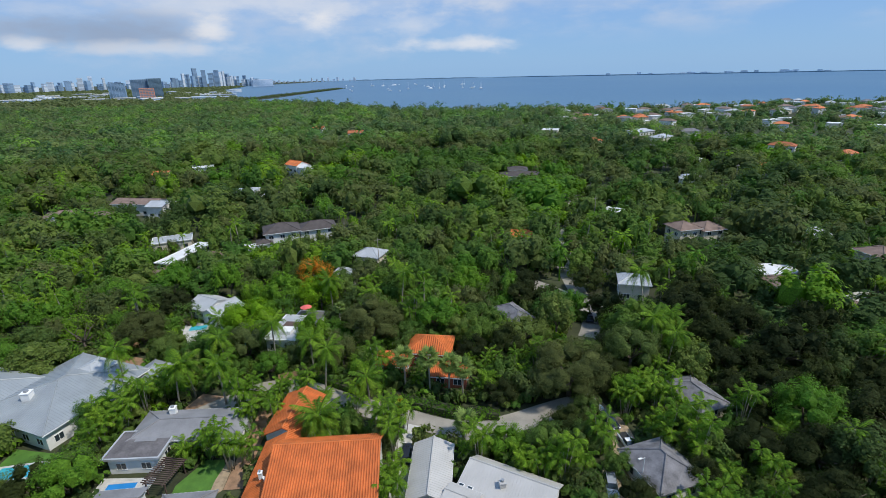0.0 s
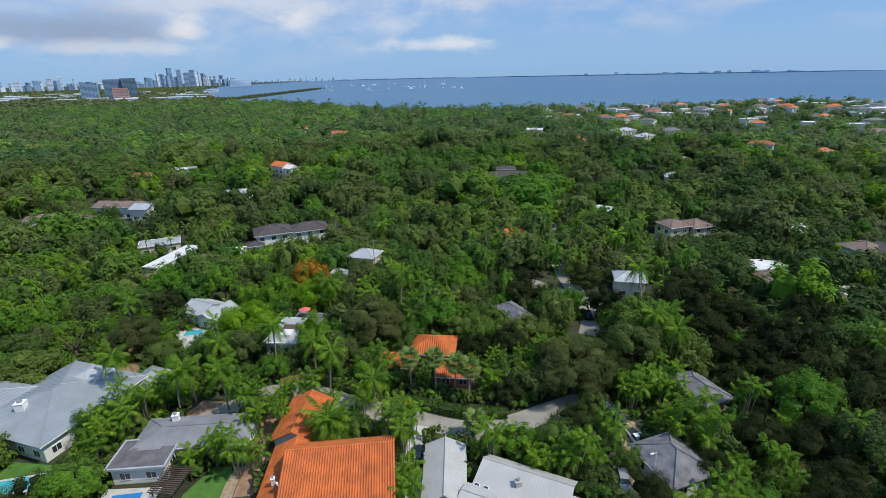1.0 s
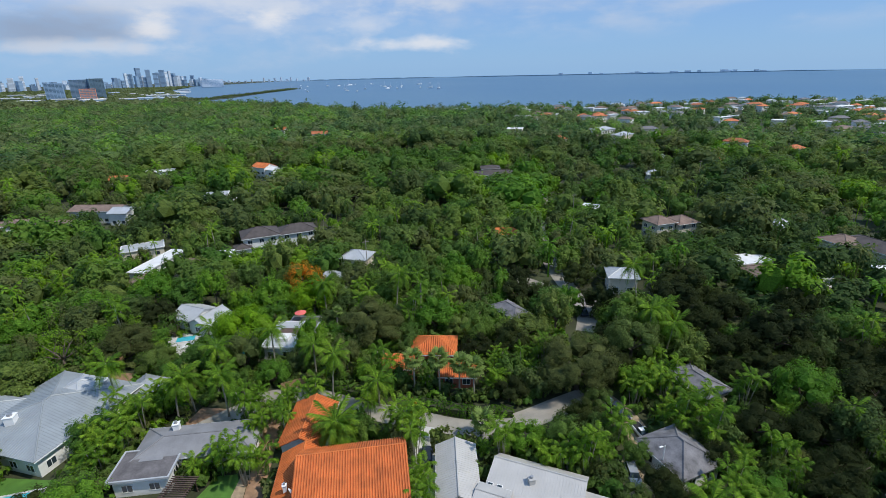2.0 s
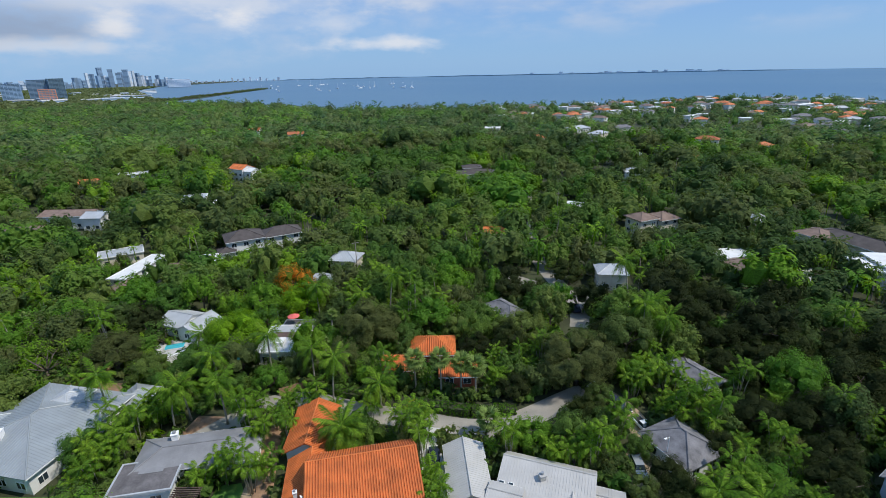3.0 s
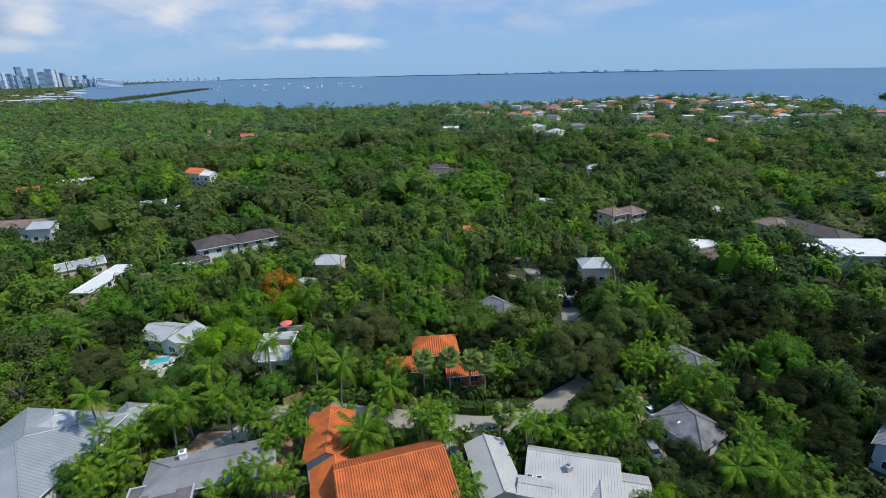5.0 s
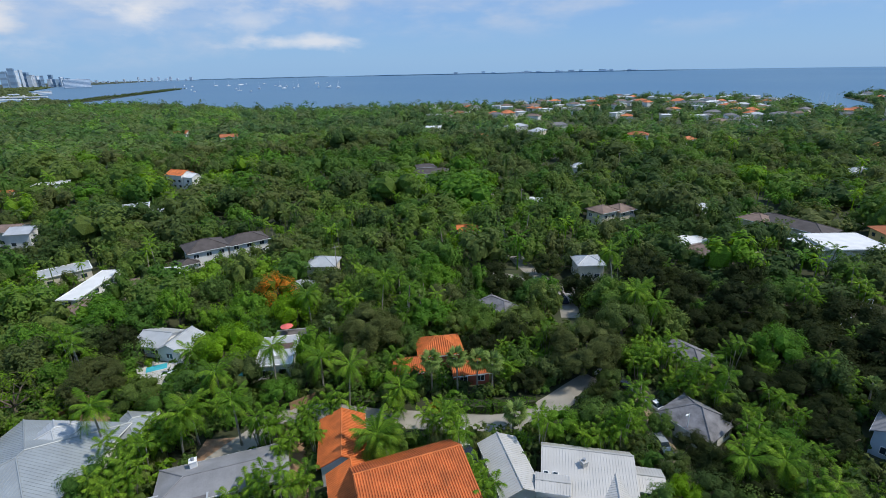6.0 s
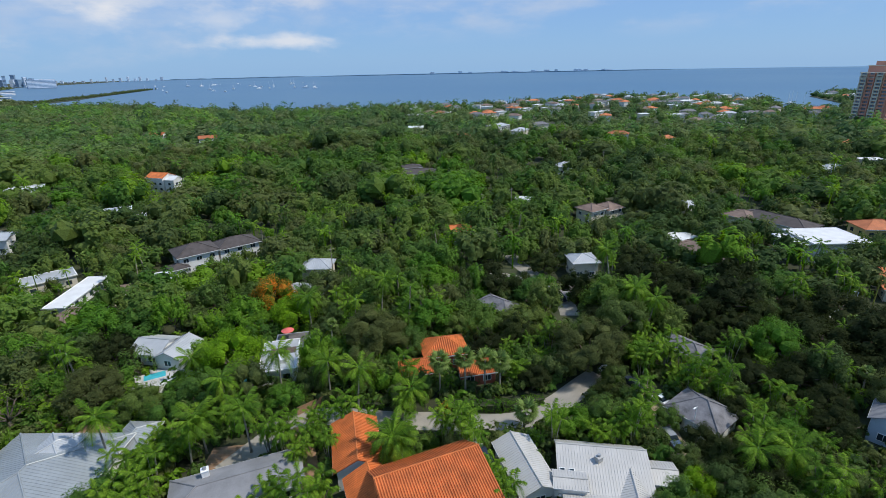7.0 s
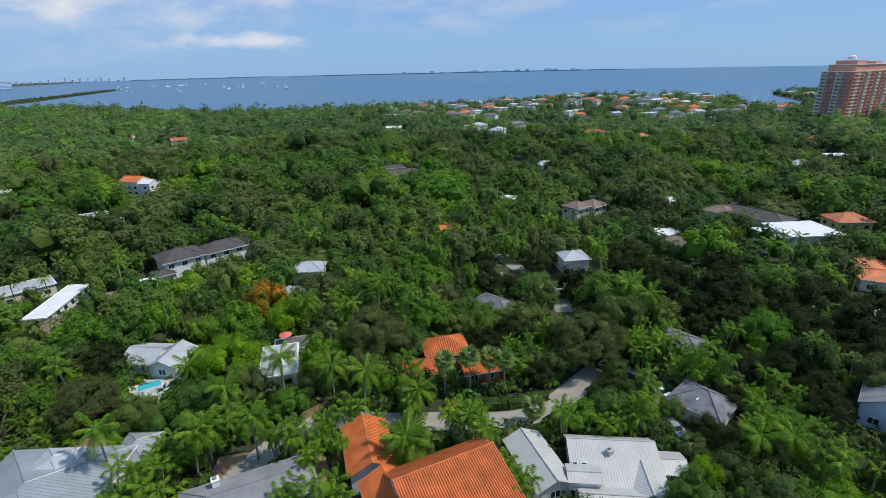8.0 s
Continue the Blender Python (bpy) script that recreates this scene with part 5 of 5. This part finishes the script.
CLUMP_AT = [(-40.6, 80.4), (-37.6, 79.6), (-34.6, 78.6), (-32, 80.8), (-31.5, 74), (-33, 66), (-8.2, 72), (-9, 66), (-8.8, 61), (-8.4, 55.5), (5, 64.4), (11.8, 62), (14.5, 60.8), (17.5, 60.2), (20.4, 61.5), (32.6, 75.5), (40.6, 73.2), (37, 71),
            (-58.6, 73), (-59.8, 77), (-60.2, 69.5), (-62, 73), (-57.8, 78.5), (-43.5, 66.2), (-40.2, 67), (-35.8, 64), (-56, 82), (-47, 88), (-14, 88), (8, 84), (25, 66), (36, 66), (-24, 79.2), (-28, 81), (-17.5, 77.6), (-33, 83), (-36, 74), (-9.5, 69), (-9.8, 58), (-12, 71), (-38.5, 77.5), (-60, 82.5), (-58, 85), (-61.5, 80), (-57, 88), (36, 52), (32, 50), (44, 47), (38.5, 75.5), (41.5, 79), (43.5, 70.5), (36, 77.5), (40.8, 68), (38.8, 84), (42.5, 87), (39.5, 62.5), (41, 57.5), (38.5, 49), (46, 52.5), (35.5, 46.5), (48, 58), (19, 90), (13, 104), (9, 90)]
rnd = random.Random(3)
for i, (x, y) in enumerate(CLUMP_AT):
    s = rnd.uniform(0.75, 1.1)
    put(CLUMPS[i % 3], x, y, s, rnd.uniform(0, 6.28))
    planted.append((x, y, 1.6))

# the fill of the gardens: great crowns first, each with room of its own, then small trees and palms in the gaps
rng = np.random.default_rng(8)
px_, py_ = scatter(rng, 42, 205, -56, 70, 3.1)
mixed = rng.permutation(len(px_))
px_, py_ = px_[mixed], py_[mixed]
dist = np.hypot(px_ + 20, py_)
form = rng.choice(5, len(px_), p=(0.30, 0.28, 0.18, 0.16, 0.08))
# shade zones at right: their trees take the darkened oak leaf
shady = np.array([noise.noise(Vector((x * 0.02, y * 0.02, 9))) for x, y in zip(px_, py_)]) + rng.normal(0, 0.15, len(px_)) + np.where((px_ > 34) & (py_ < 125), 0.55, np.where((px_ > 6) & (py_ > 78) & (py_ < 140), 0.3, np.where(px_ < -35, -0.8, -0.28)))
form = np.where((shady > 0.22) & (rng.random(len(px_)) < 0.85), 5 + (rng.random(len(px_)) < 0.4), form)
size = rng.uniform(0.7, 1.18, len(px_))
rad = np.array([SIZES[k][0] for k in form]) * size
tall = np.array([SIZES[k][1] for k in form]) * size
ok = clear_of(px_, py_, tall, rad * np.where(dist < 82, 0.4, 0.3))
for x, y, r in planted:
    ok &= np.hypot(px_ - x, py_ - y) > r + rad * 0.45
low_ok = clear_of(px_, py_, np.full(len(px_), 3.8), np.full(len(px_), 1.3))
grown = [(x, y, r) for x, y, r in planted]
big, low = [], []
for k in range(len(px_)):
    if ok[k]:
        g = np.array(grown)
        if (np.hypot(g[:, 0] - px_[k], g[:, 1] - py_[k]) > 0.60 * (g[:, 2] + rad[k])).all():
            grown.append((px_[k], py_[k], rad[k]))
            big.append(k)
for k in range(len(px_)):
    if low_ok[k]:
        g = np.array(grown)
        if (np.hypot(g[:, 0] - px_[k], g[:, 1] - py_[k]) > 0.62 * g[:, 2] + 1.3).all():
            grown.append((px_[k], py_[k], 1.9))
            low.append(k)
n_tree, n_palm, rest = 0, 0, []
for k in sorted(big, key=lambda i: dist[i]):
    x, y, z = float(px_[k]), float(py_[k]), float(rng.uniform(0, 6.28))
    if n_tree < 225:
        n_tree += 1
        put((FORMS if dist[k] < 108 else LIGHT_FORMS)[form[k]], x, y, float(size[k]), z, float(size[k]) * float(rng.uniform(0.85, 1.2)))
    else:
        rest.append((x, y, float(size[k]) * SIZES[form[k]][0] / 5.0))
for k in sorted(low, key=lambda i: dist[i]):
    x, y, z = float(px_[k]), float(py_[k]), float(rng.uniform(0, 6.28))
    palmy = noise.noise(Vector((x * 0.03, y * 0.03, 2))) + rng.uniform(-0.4, 0.4) > 0.12 - (0.2 if x < 10 and y < 130 else 0)
    if palmy and n_palm < 230:
        n_palm += 1
        if ok[k]:
            pick = rng.random()
            put(CLUMPS[n_palm % 3] if pick < 0.5 else SINGLES[n_palm % 3] if pick < 0.9 else FANS[0], x, y, float(size[k]) * (1.15 if pick < 0.5 else 1.0), z)
        else:
            put(CLUMPS[2], x, y, float(rng.uniform(0.55, 0.8)), z)
    elif n_tree < 255:
        n_tree += 1
        put(LIGHT_FORMS[4], x, y, float(rng.uniform(0.45, 0.75)), z)
    else:
        rest.append((x, y, float(rng.uniform(0.35, 0.6))))
for f in FORMS + LIGHT_FORMS + CLUMPS + SINGLES + FANS:      # the models themselves stand in the thick of the wood
    f.matrix_world = pose(float(rng.uniform(60, 90)), float(rng.uniform(30, 60)), 0)


def woods(name, places, tints, leaves, clumps, size, label, seed, forms=6, radius=4.4, total=9.0, palms=0.0, material=None):
    """Many trees as one mass of leaf clumps over short trunks."""
    rng = np.random.default_rng(seed)
    kits = []
    for k in range(forms):
        r, t = radius * rng.uniform(0.8, 1.15), total * rng.uniform(0.85, 1.12)
        p, nor, core = crown_points(rng, clumps, leaves, r, (t - 1.2) * 0.72, 1.2, jitter=0.16, ragged=0.22)
        if clumps < 20:
            core = LUMP * np.array((r * 0.7, r * 0.7, (t - 1.2) * 0.48)) * (1 + 0.14 * np.sin(LUMP @ np.array((4.1, 5.3, 3.0)) + k))[:, None] + np.array((0, 0, 1.2 + (t - 1.2) * 0.25))
        kits.append((np.concatenate([leaf_sprays(rng, p, nor, size, 1.0), core]), 0.0))
    for k in range(2 if palms else 0):
        v = np.concatenate(crown_of_fronds(rng, 11, 2.9, 3, 0.8)) + np.array((0, 0, total * (0.85 + 0.2 * k)))
        stem = np.array([(a, b, z) for a, b in ((-0.2, 0), (0.2, 0)) for z in (0.0, total * (0.85 + 0.2 * k))])[[0, 2, 3, 1]]
        v = np.concatenate([v, stem, stem[:, (1, 0, 2)]]).reshape(-1, 4, 3)
        kits.append((v[:, (0, 1, 2, 0, 2, 3)].reshape(-1, 3), 0.25))
    vs, ts = [], []
    which = rng.integers(0, forms, len(places))
    if palms:
        sw = rng.random(len(places)) < palms
        which[sw] = forms + rng.integers(0, 2, sw.sum())
    turn = rng.uniform(0, math.tau, len(places))
    for k, (kit, extra) in enumerate(kits):
        sel = np.nonzero(which == k)[0]
        if not len(sel):
            continue
        c, s = np.cos(turn[sel])[:, None], np.sin(turn[sel])[:, None]
        sc = places[sel, 2:3]
        x = (kit[None, :, 0] * c - kit[None, :, 1] * s) * sc + places[sel, 0:1]
        y = (kit[None, :, 0] * s + kit[None, :, 1] * c) * sc + places[sel, 1:2]
        z = kit[None, :, 2] * sc ** 0.7 * rng.uniform(0.8, 1.25, (len(sel), 1))
        vs.append(np.stack([x, y, np.broadcast_to(z, x.shape)], -1).reshape(-1, 3))
        ts.append(np.repeat(np.clip(tints[sel] + extra, 0, 1), len(kit)))
    v = np.concatenate(vs)
    ob = part(name, mesh_from(name, v, tris_of(len(v) // 3), material or leaf_stuff, np.concatenate(ts)), None)
    tagged(ob, label, "woods", kind="stuff")


def tints_for(rng, px_, py_):
    low = np.array([noise.noise(Vector((x * 0.012, y * 0.012, 5))) for x, y in zip(px_, py_)])
    # near-right tints lowered: shade put into colour; tints also drop rightwards
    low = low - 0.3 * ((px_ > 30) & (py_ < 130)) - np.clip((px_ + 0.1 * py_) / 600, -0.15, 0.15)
    return np.clip(0.42 + low * 0.5 + rng.normal(0, 0.27, len(px_)), 0, 1)


if rest:
    rest = np.array(rest)
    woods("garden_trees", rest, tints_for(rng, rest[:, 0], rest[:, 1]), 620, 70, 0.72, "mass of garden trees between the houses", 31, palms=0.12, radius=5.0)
px_, py_ = scatter(rng, 205, 430, -54, 68, 10.2)
size = np.where(rng.random(len(px_)) < 0.7, rng.uniform(0.5, 0.95, len(px_)), rng.uniform(1.15, 1.75, len(px_)))
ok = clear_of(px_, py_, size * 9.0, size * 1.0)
pl = np.stack([px_, py_, size], 1)[ok]
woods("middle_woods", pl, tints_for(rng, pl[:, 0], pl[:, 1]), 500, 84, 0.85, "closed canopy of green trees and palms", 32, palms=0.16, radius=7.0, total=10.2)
px_, py_ = scatter(rng, 430, 1250, -48, 66, 11.8)
size = np.where(rng.random(len(px_)) < 0.75, rng.uniform(0.55, 0.95, len(px_)), rng.uniform(1.05, 1.6, len(px_)))
town = (px_ > 210) & (py_ > 400) & (py_ < 900)          # gardens of the shore suburb: fewer and lower trees
size = np.where(town, size * 0.72, size)
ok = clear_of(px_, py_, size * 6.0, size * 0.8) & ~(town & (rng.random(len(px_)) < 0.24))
pl = np.stack([px_, py_, size], 1)[ok]
woods("distant_woods", pl, tints_for(rng, pl[:, 0], pl[:, 1]), 76, 14, 1.8, "distant green canopy reaching to the bay", 33, palms=0.08, radius=8.0, total=9.4, material=leaf_hazed)
n = 420
f = rng.random(n)
sp = np.stack([-530 + 105 * f + rng.uniform(-20, 20, n), 1345 + 850 * f, rng.uniform(0.5, 0.8, n)], 1)
woods("mangroves", sp, np.full(n, 0.2), 40, 8, 3.0, "dark mangroves on the low spit", 34, total=6.0, material=leaf_hazed)
px_, py_ = scatter(rng, 1250, 3300, -52, -12, 24)
pl = np.stack([px_, py_, rng.uniform(1.6, 2.6, len(px_))], 1)
woods("far_woods", pl, np.full(len(pl), 0.25), 24, 6, 4.5, "far trees below the skyline", 35, total=3.4, material=leaf_hazed)
# low undergrowth
px_, py_ = scatter(rng, 40, 135, -56, 70, 2.5)
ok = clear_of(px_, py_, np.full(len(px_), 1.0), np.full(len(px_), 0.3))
pl = np.stack([px_, py_, rng.uniform(0.25, 0.5, len(px_))], 1)[ok]
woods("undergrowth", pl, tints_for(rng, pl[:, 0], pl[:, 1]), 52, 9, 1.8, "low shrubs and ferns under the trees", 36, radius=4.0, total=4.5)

# ---- hedges, cars and small things ----


def hedge(x0, y0, x1, y1, width, tall, seed):
    """A clipped hedge: a dense core under a skin of small leaves."""
    rng = np.random.default_rng(seed)
    length, a = math.hypot(x1 - x0, y1 - y0), math.degrees(math.atan2(y1 - y0, x1 - x0))
    h = root("hedge", (x0 + x1) / 2, (y0 + y1) / 2, 0, a, "dense clipped green hedge along the lane", "hedge")
    n = int(length * (width + 2 * tall) * 16)
    u = rng.uniform(-length / 2, length / 2, n)
    g = rng.uniform(0, math.pi, n)
    wav = 1 + 0.10 * np.sin(u * 1.3) + 0.06 * np.sin(u * 3.1)
    p = np.stack([u, np.cos(g) * width / 2 * wav, np.sin(g) ** 0.45 * tall * wav], 1)
    p[:, 2] *= np.where(rng.random(n) < 0.3, rng.uniform(0.1, 1, n), 1)
    nor = unit(np.stack([np.zeros(n), np.cos(g), np.sin(g)], 1) + rng.normal(size=(n, 3)) * 0.4)
    part("leaves", mesh_from("leaves", leaf_sprays(rng, p, nor, 0.4), tris_of(n), leaf_hedge), None, h)
    bm = bmesh.new()
    box(bm, -length / 2 + 0.2, -width / 2 * 0.8, 0, length / 2 - 0.2, width / 2 * 0.8, tall * 0.82)
    part("core", bm, soil, h)


hedge(-9.5, 80.8, 1.0, 76.6, 2.6, 1.9, 1)
hedge(1.0, 76.6, 9.5, 75.8, 2.4, 1.7, 2)
hedge(-29, 90.0, -19.5, 85.0, 2.2, 1.5, 3)
hedge_c = root("croton_bush", -9.6, 78.4, 0, 0, "yellow-orange croton bush beside the hedge", "shrub")
rng = np.random.default_rng(44)
p, nor, core = crown_points(rng, 30, 700, 1.3, 1.9, 0.2)
part("leaves", mesh_from("leaves", leaf_sprays(rng, p, nor, 0.3), tris_of(700), leaf_croton), None, hedge_c)
bm = bmesh.new()
tube(bm, [(0, 0, 0), (0.1, 0, 1.4)], [0.06, 0.03], 5)
part("stem", bm, bark, hedge_c)
hedge(-88, 94, -79, 95.5, 3.0, 1.8, 4)


def car(x, y, rz, paint_mat, label, bed=False):
    c = root("pickup_truck" if bed else "car", x, y, 0.1, rz, label, "car", "cars on the driveway")
    prof = [(-2.4, 0.45), (-2.45, 0.95), (-0.4 if bed else -2.2, 1.02), (0.1 if bed else -1.9, 1.05), (1.1, 1.05), (2.2, 0.9), (2.45, 0.6), (2.4, 0.4)]
    bm = bmesh.new()
    left, right = ([bm.verts.new((px_, s * 0.9, z)) for px_, z in prof] for s in (-1, 1))
    for i in range(len(prof)):
        j = (i + 1) % len(prof)
        bm.faces.new((left[i], left[j], right[j], right[i]))
    bm.faces.new(left)
    bm.faces.new(right[::-1])
    bmesh.ops.recalc_face_normals(bm, faces=bm.faces)
    bmesh.ops.bevel(bm, geom=bm.edges[:], offset=0.06, segments=1, affect="EDGES")
    part("body", bm, paint_mat, c)
    x0, x1 = (-0.5, 1.2) if bed else (-2.0, 1.1)
    bm = bmesh.new()
    v = [bm.verts.new(p) for p in ((x0, -0.82, 1.0), (x1, -0.82, 1.0), (x1, 0.82, 1.0), (x0, 0.82, 1.0), (x0 + 0.25, -0.66, 1.58), (x1 - 0.65, -0.66, 1.58), (x1 - 0.65, 0.66, 1.58), (x0 + 0.25, 0.66, 1.58))]
    for f in ((0, 1, 5, 4), (1, 2, 6, 5), (2, 3, 7, 6), (3, 0, 4, 7), (4, 5, 6, 7)):
        bm.faces.new([v[i] for i in f])
    part("window", bm, glass, c, "dark tinted glasshouse")
    bm = bmesh.new()
    box(bm, x0 + 0.2, -0.68, 1.56, x1 - 0.6, 0.68, 1.63)
    part("roof_panel", bm, paint_mat, c)
    if bed:
        bm = bmesh.new()
        box(bm, -2.3, -0.72, 1.0, -0.6, 0.72, 1.06)
        part("bed_liner", bm, rubber, c)
    for wx in (-1.5, 1.5):
        for wy in (-0.9, 0.9):
            bm = bmesh.new()
            tube(bm, [(wx, wy - 0.1, 0.32), (wx, wy + 0.1, 0.32)], [0.34, 0.34], 12)
            w = part("wheel", bm, rubber, c)
            bm = bmesh.new()
            tube(bm, [(wx, wy - 0.115, 0.32), (wx, wy + 0.115, 0.32)], [0.2, 0.2], 10)
            part("rim", bm, steel_grey, w)
    for s in (-0.62, 0.62):
        bm = bmesh.new()
        box(bm, 2.32, s - 0.16, 0.68, 2.5, s + 0.16, 0.82)
        part("headlight", bm, white_trim, c)


car(30.4, 67.6, -82, car_white, "white pickup truck parked on the gravel drive", True)
car(28.9, 73.4, -72, car_dark, "dark blue saloon car parked on the gravel drive")
car(27.2, 78.4, -60, car_white, "white car parked under the trees by the lane")
car(24.6, 58.6, -100, car_silver, "silver car parked half under foliage")
car(-7.2, 66.2, 85, car_dark, "dark car parked beside the white house")
car(36.6, 113, 80, car_dark, "dark car parked in the shade of the lane")

# red parasol on the terrace
pa = root("parasol", -35.6, 113.2, 3.15, 0, "salmon-red parasol open on a roof terrace", "parasol")
bm = bmesh.new()
bmesh.ops.create_cone(bm, cap_ends=True, segments=8, radius1=1.5, radius2=0.05, depth=0.6, matrix=Matrix.Translation((0, 0, 2.4)))
part("canopy", bm, canvas_red, pa)
bm = bmesh.new()
tube(bm, [(0, 0, 0), (0, 0, 2.2)], [0.04, 0.04], 6)
part("pole", bm, steel_grey, pa)

# white garden wall behind the pool
gw = root("garden_wall", -60.2, 107.0, 0, 41, "long white plastered garden wall beside the pool", "wall")
bm = bmesh.new()
box(bm, -3.3, -0.15, 0, 3.3, 0.15, 1.7)
part("wall_body", bm, stucco_white, gw)
bm = bmesh.new()
box(bm, -3.4, -0.22, 1.7, 3.4, 0.22, 1.8)
part("coping", bm, white_trim, gw)

# teal awning behind the terrace house
aw = root("awning", -45.6, 101.2, 0, -10, "dark teal canvas awning on thin posts", "awning")
bm = bmesh.new()
slab(bm, [(-2.2, -1.6, 2.4), (2.2, -1.6, 2.4), (2.2, 1.6, 2.9), (-2.2, 1.6, 2.9)], 0.06)
part("canvas", bm, tarp_teal, aw)
for u in (-2.1, 2.1):
    for v in (-1.5, 1.5):
        bm = bmesh.new()
        tube(bm, [(u, v, 0), (u, v, 2.4 if v < 0 else 2.85)], [0.05, 0.05], 6)
        part("post", bm, steel_grey, aw)

# board fence
plank = bmesh.new()
box(plank, -0.14, -0.02, 0, 0.14, 0.02, 1.8)
plank = finish("plank", plank, wood_fence)
for fx, fy, fa, count in ((-79.5, 97.0, 48, 30), (-35.5, 88.6, 20, 18)):
    fe = root("fence", fx, fy, 0, fa, "close-boarded reddish wooden fence", "fence")
    for i in range(count):
        o = part("plank", plank, None, fe)
        o.location = (i * 0.3, 0.02 * (i % 2), 0)
    bm = bmesh.new()
    box(bm, -0.1, 0.05, 1.2, count * 0.3, 0.1, 1.32)
    part("rail", bm, wood_fence, fe)


def street_lamp(x, y, tall, rz):
    s = root("street_lamp", x, y, 0, rz, "slim white street lamp with a short arm", "lamp post")
    bm = bmesh.new()
    tube(bm, [(0, 0, 0), (0, 0, tall)], [0.09, 0.06], 7)
    part("pole", bm, white_trim, s)
    bm = bmesh.new()
    tube(bm, [(0, 0, tall - 0.1), (0.9, 0, tall + 0.1)], [0.04, 0.04], 6)
    box(bm, 0.6, -0.12, tall, 1.2, 0.12, tall + 0.14)
    part("lamp_head", bm, white_trim, s)


street_lamp(29.0, 58.4, 6.2, 200)
street_lamp(101.5, 79.0, 6.0, 160)


def utility_pole(x, y, tall):
    u = root("utility_pole", x, y, 0, 20, "weathered wooden utility pole with a crossarm", "utility pole", "utility poles")
    bm = bmesh.new()
    tube(bm, [(0, 0, 0), (0, 0, tall)], [0.16, 0.1], 7)
    part("pole", bm, bark_pale, u)
    bm = bmesh.new()
    box(bm, -1.1, -0.06, tall - 0.8, 1.1, 0.06, tall - 0.66)
    part("crossarm", bm, bark_pale, u)


for x, y, t in ((60, 190, 13), (-21, 146, 12.5), (150, 250, 13), (215, 300, 13), (265, 270, 13), (300, 330, 13), (330, 300, 13)):
    utility_pole(x, y, t)
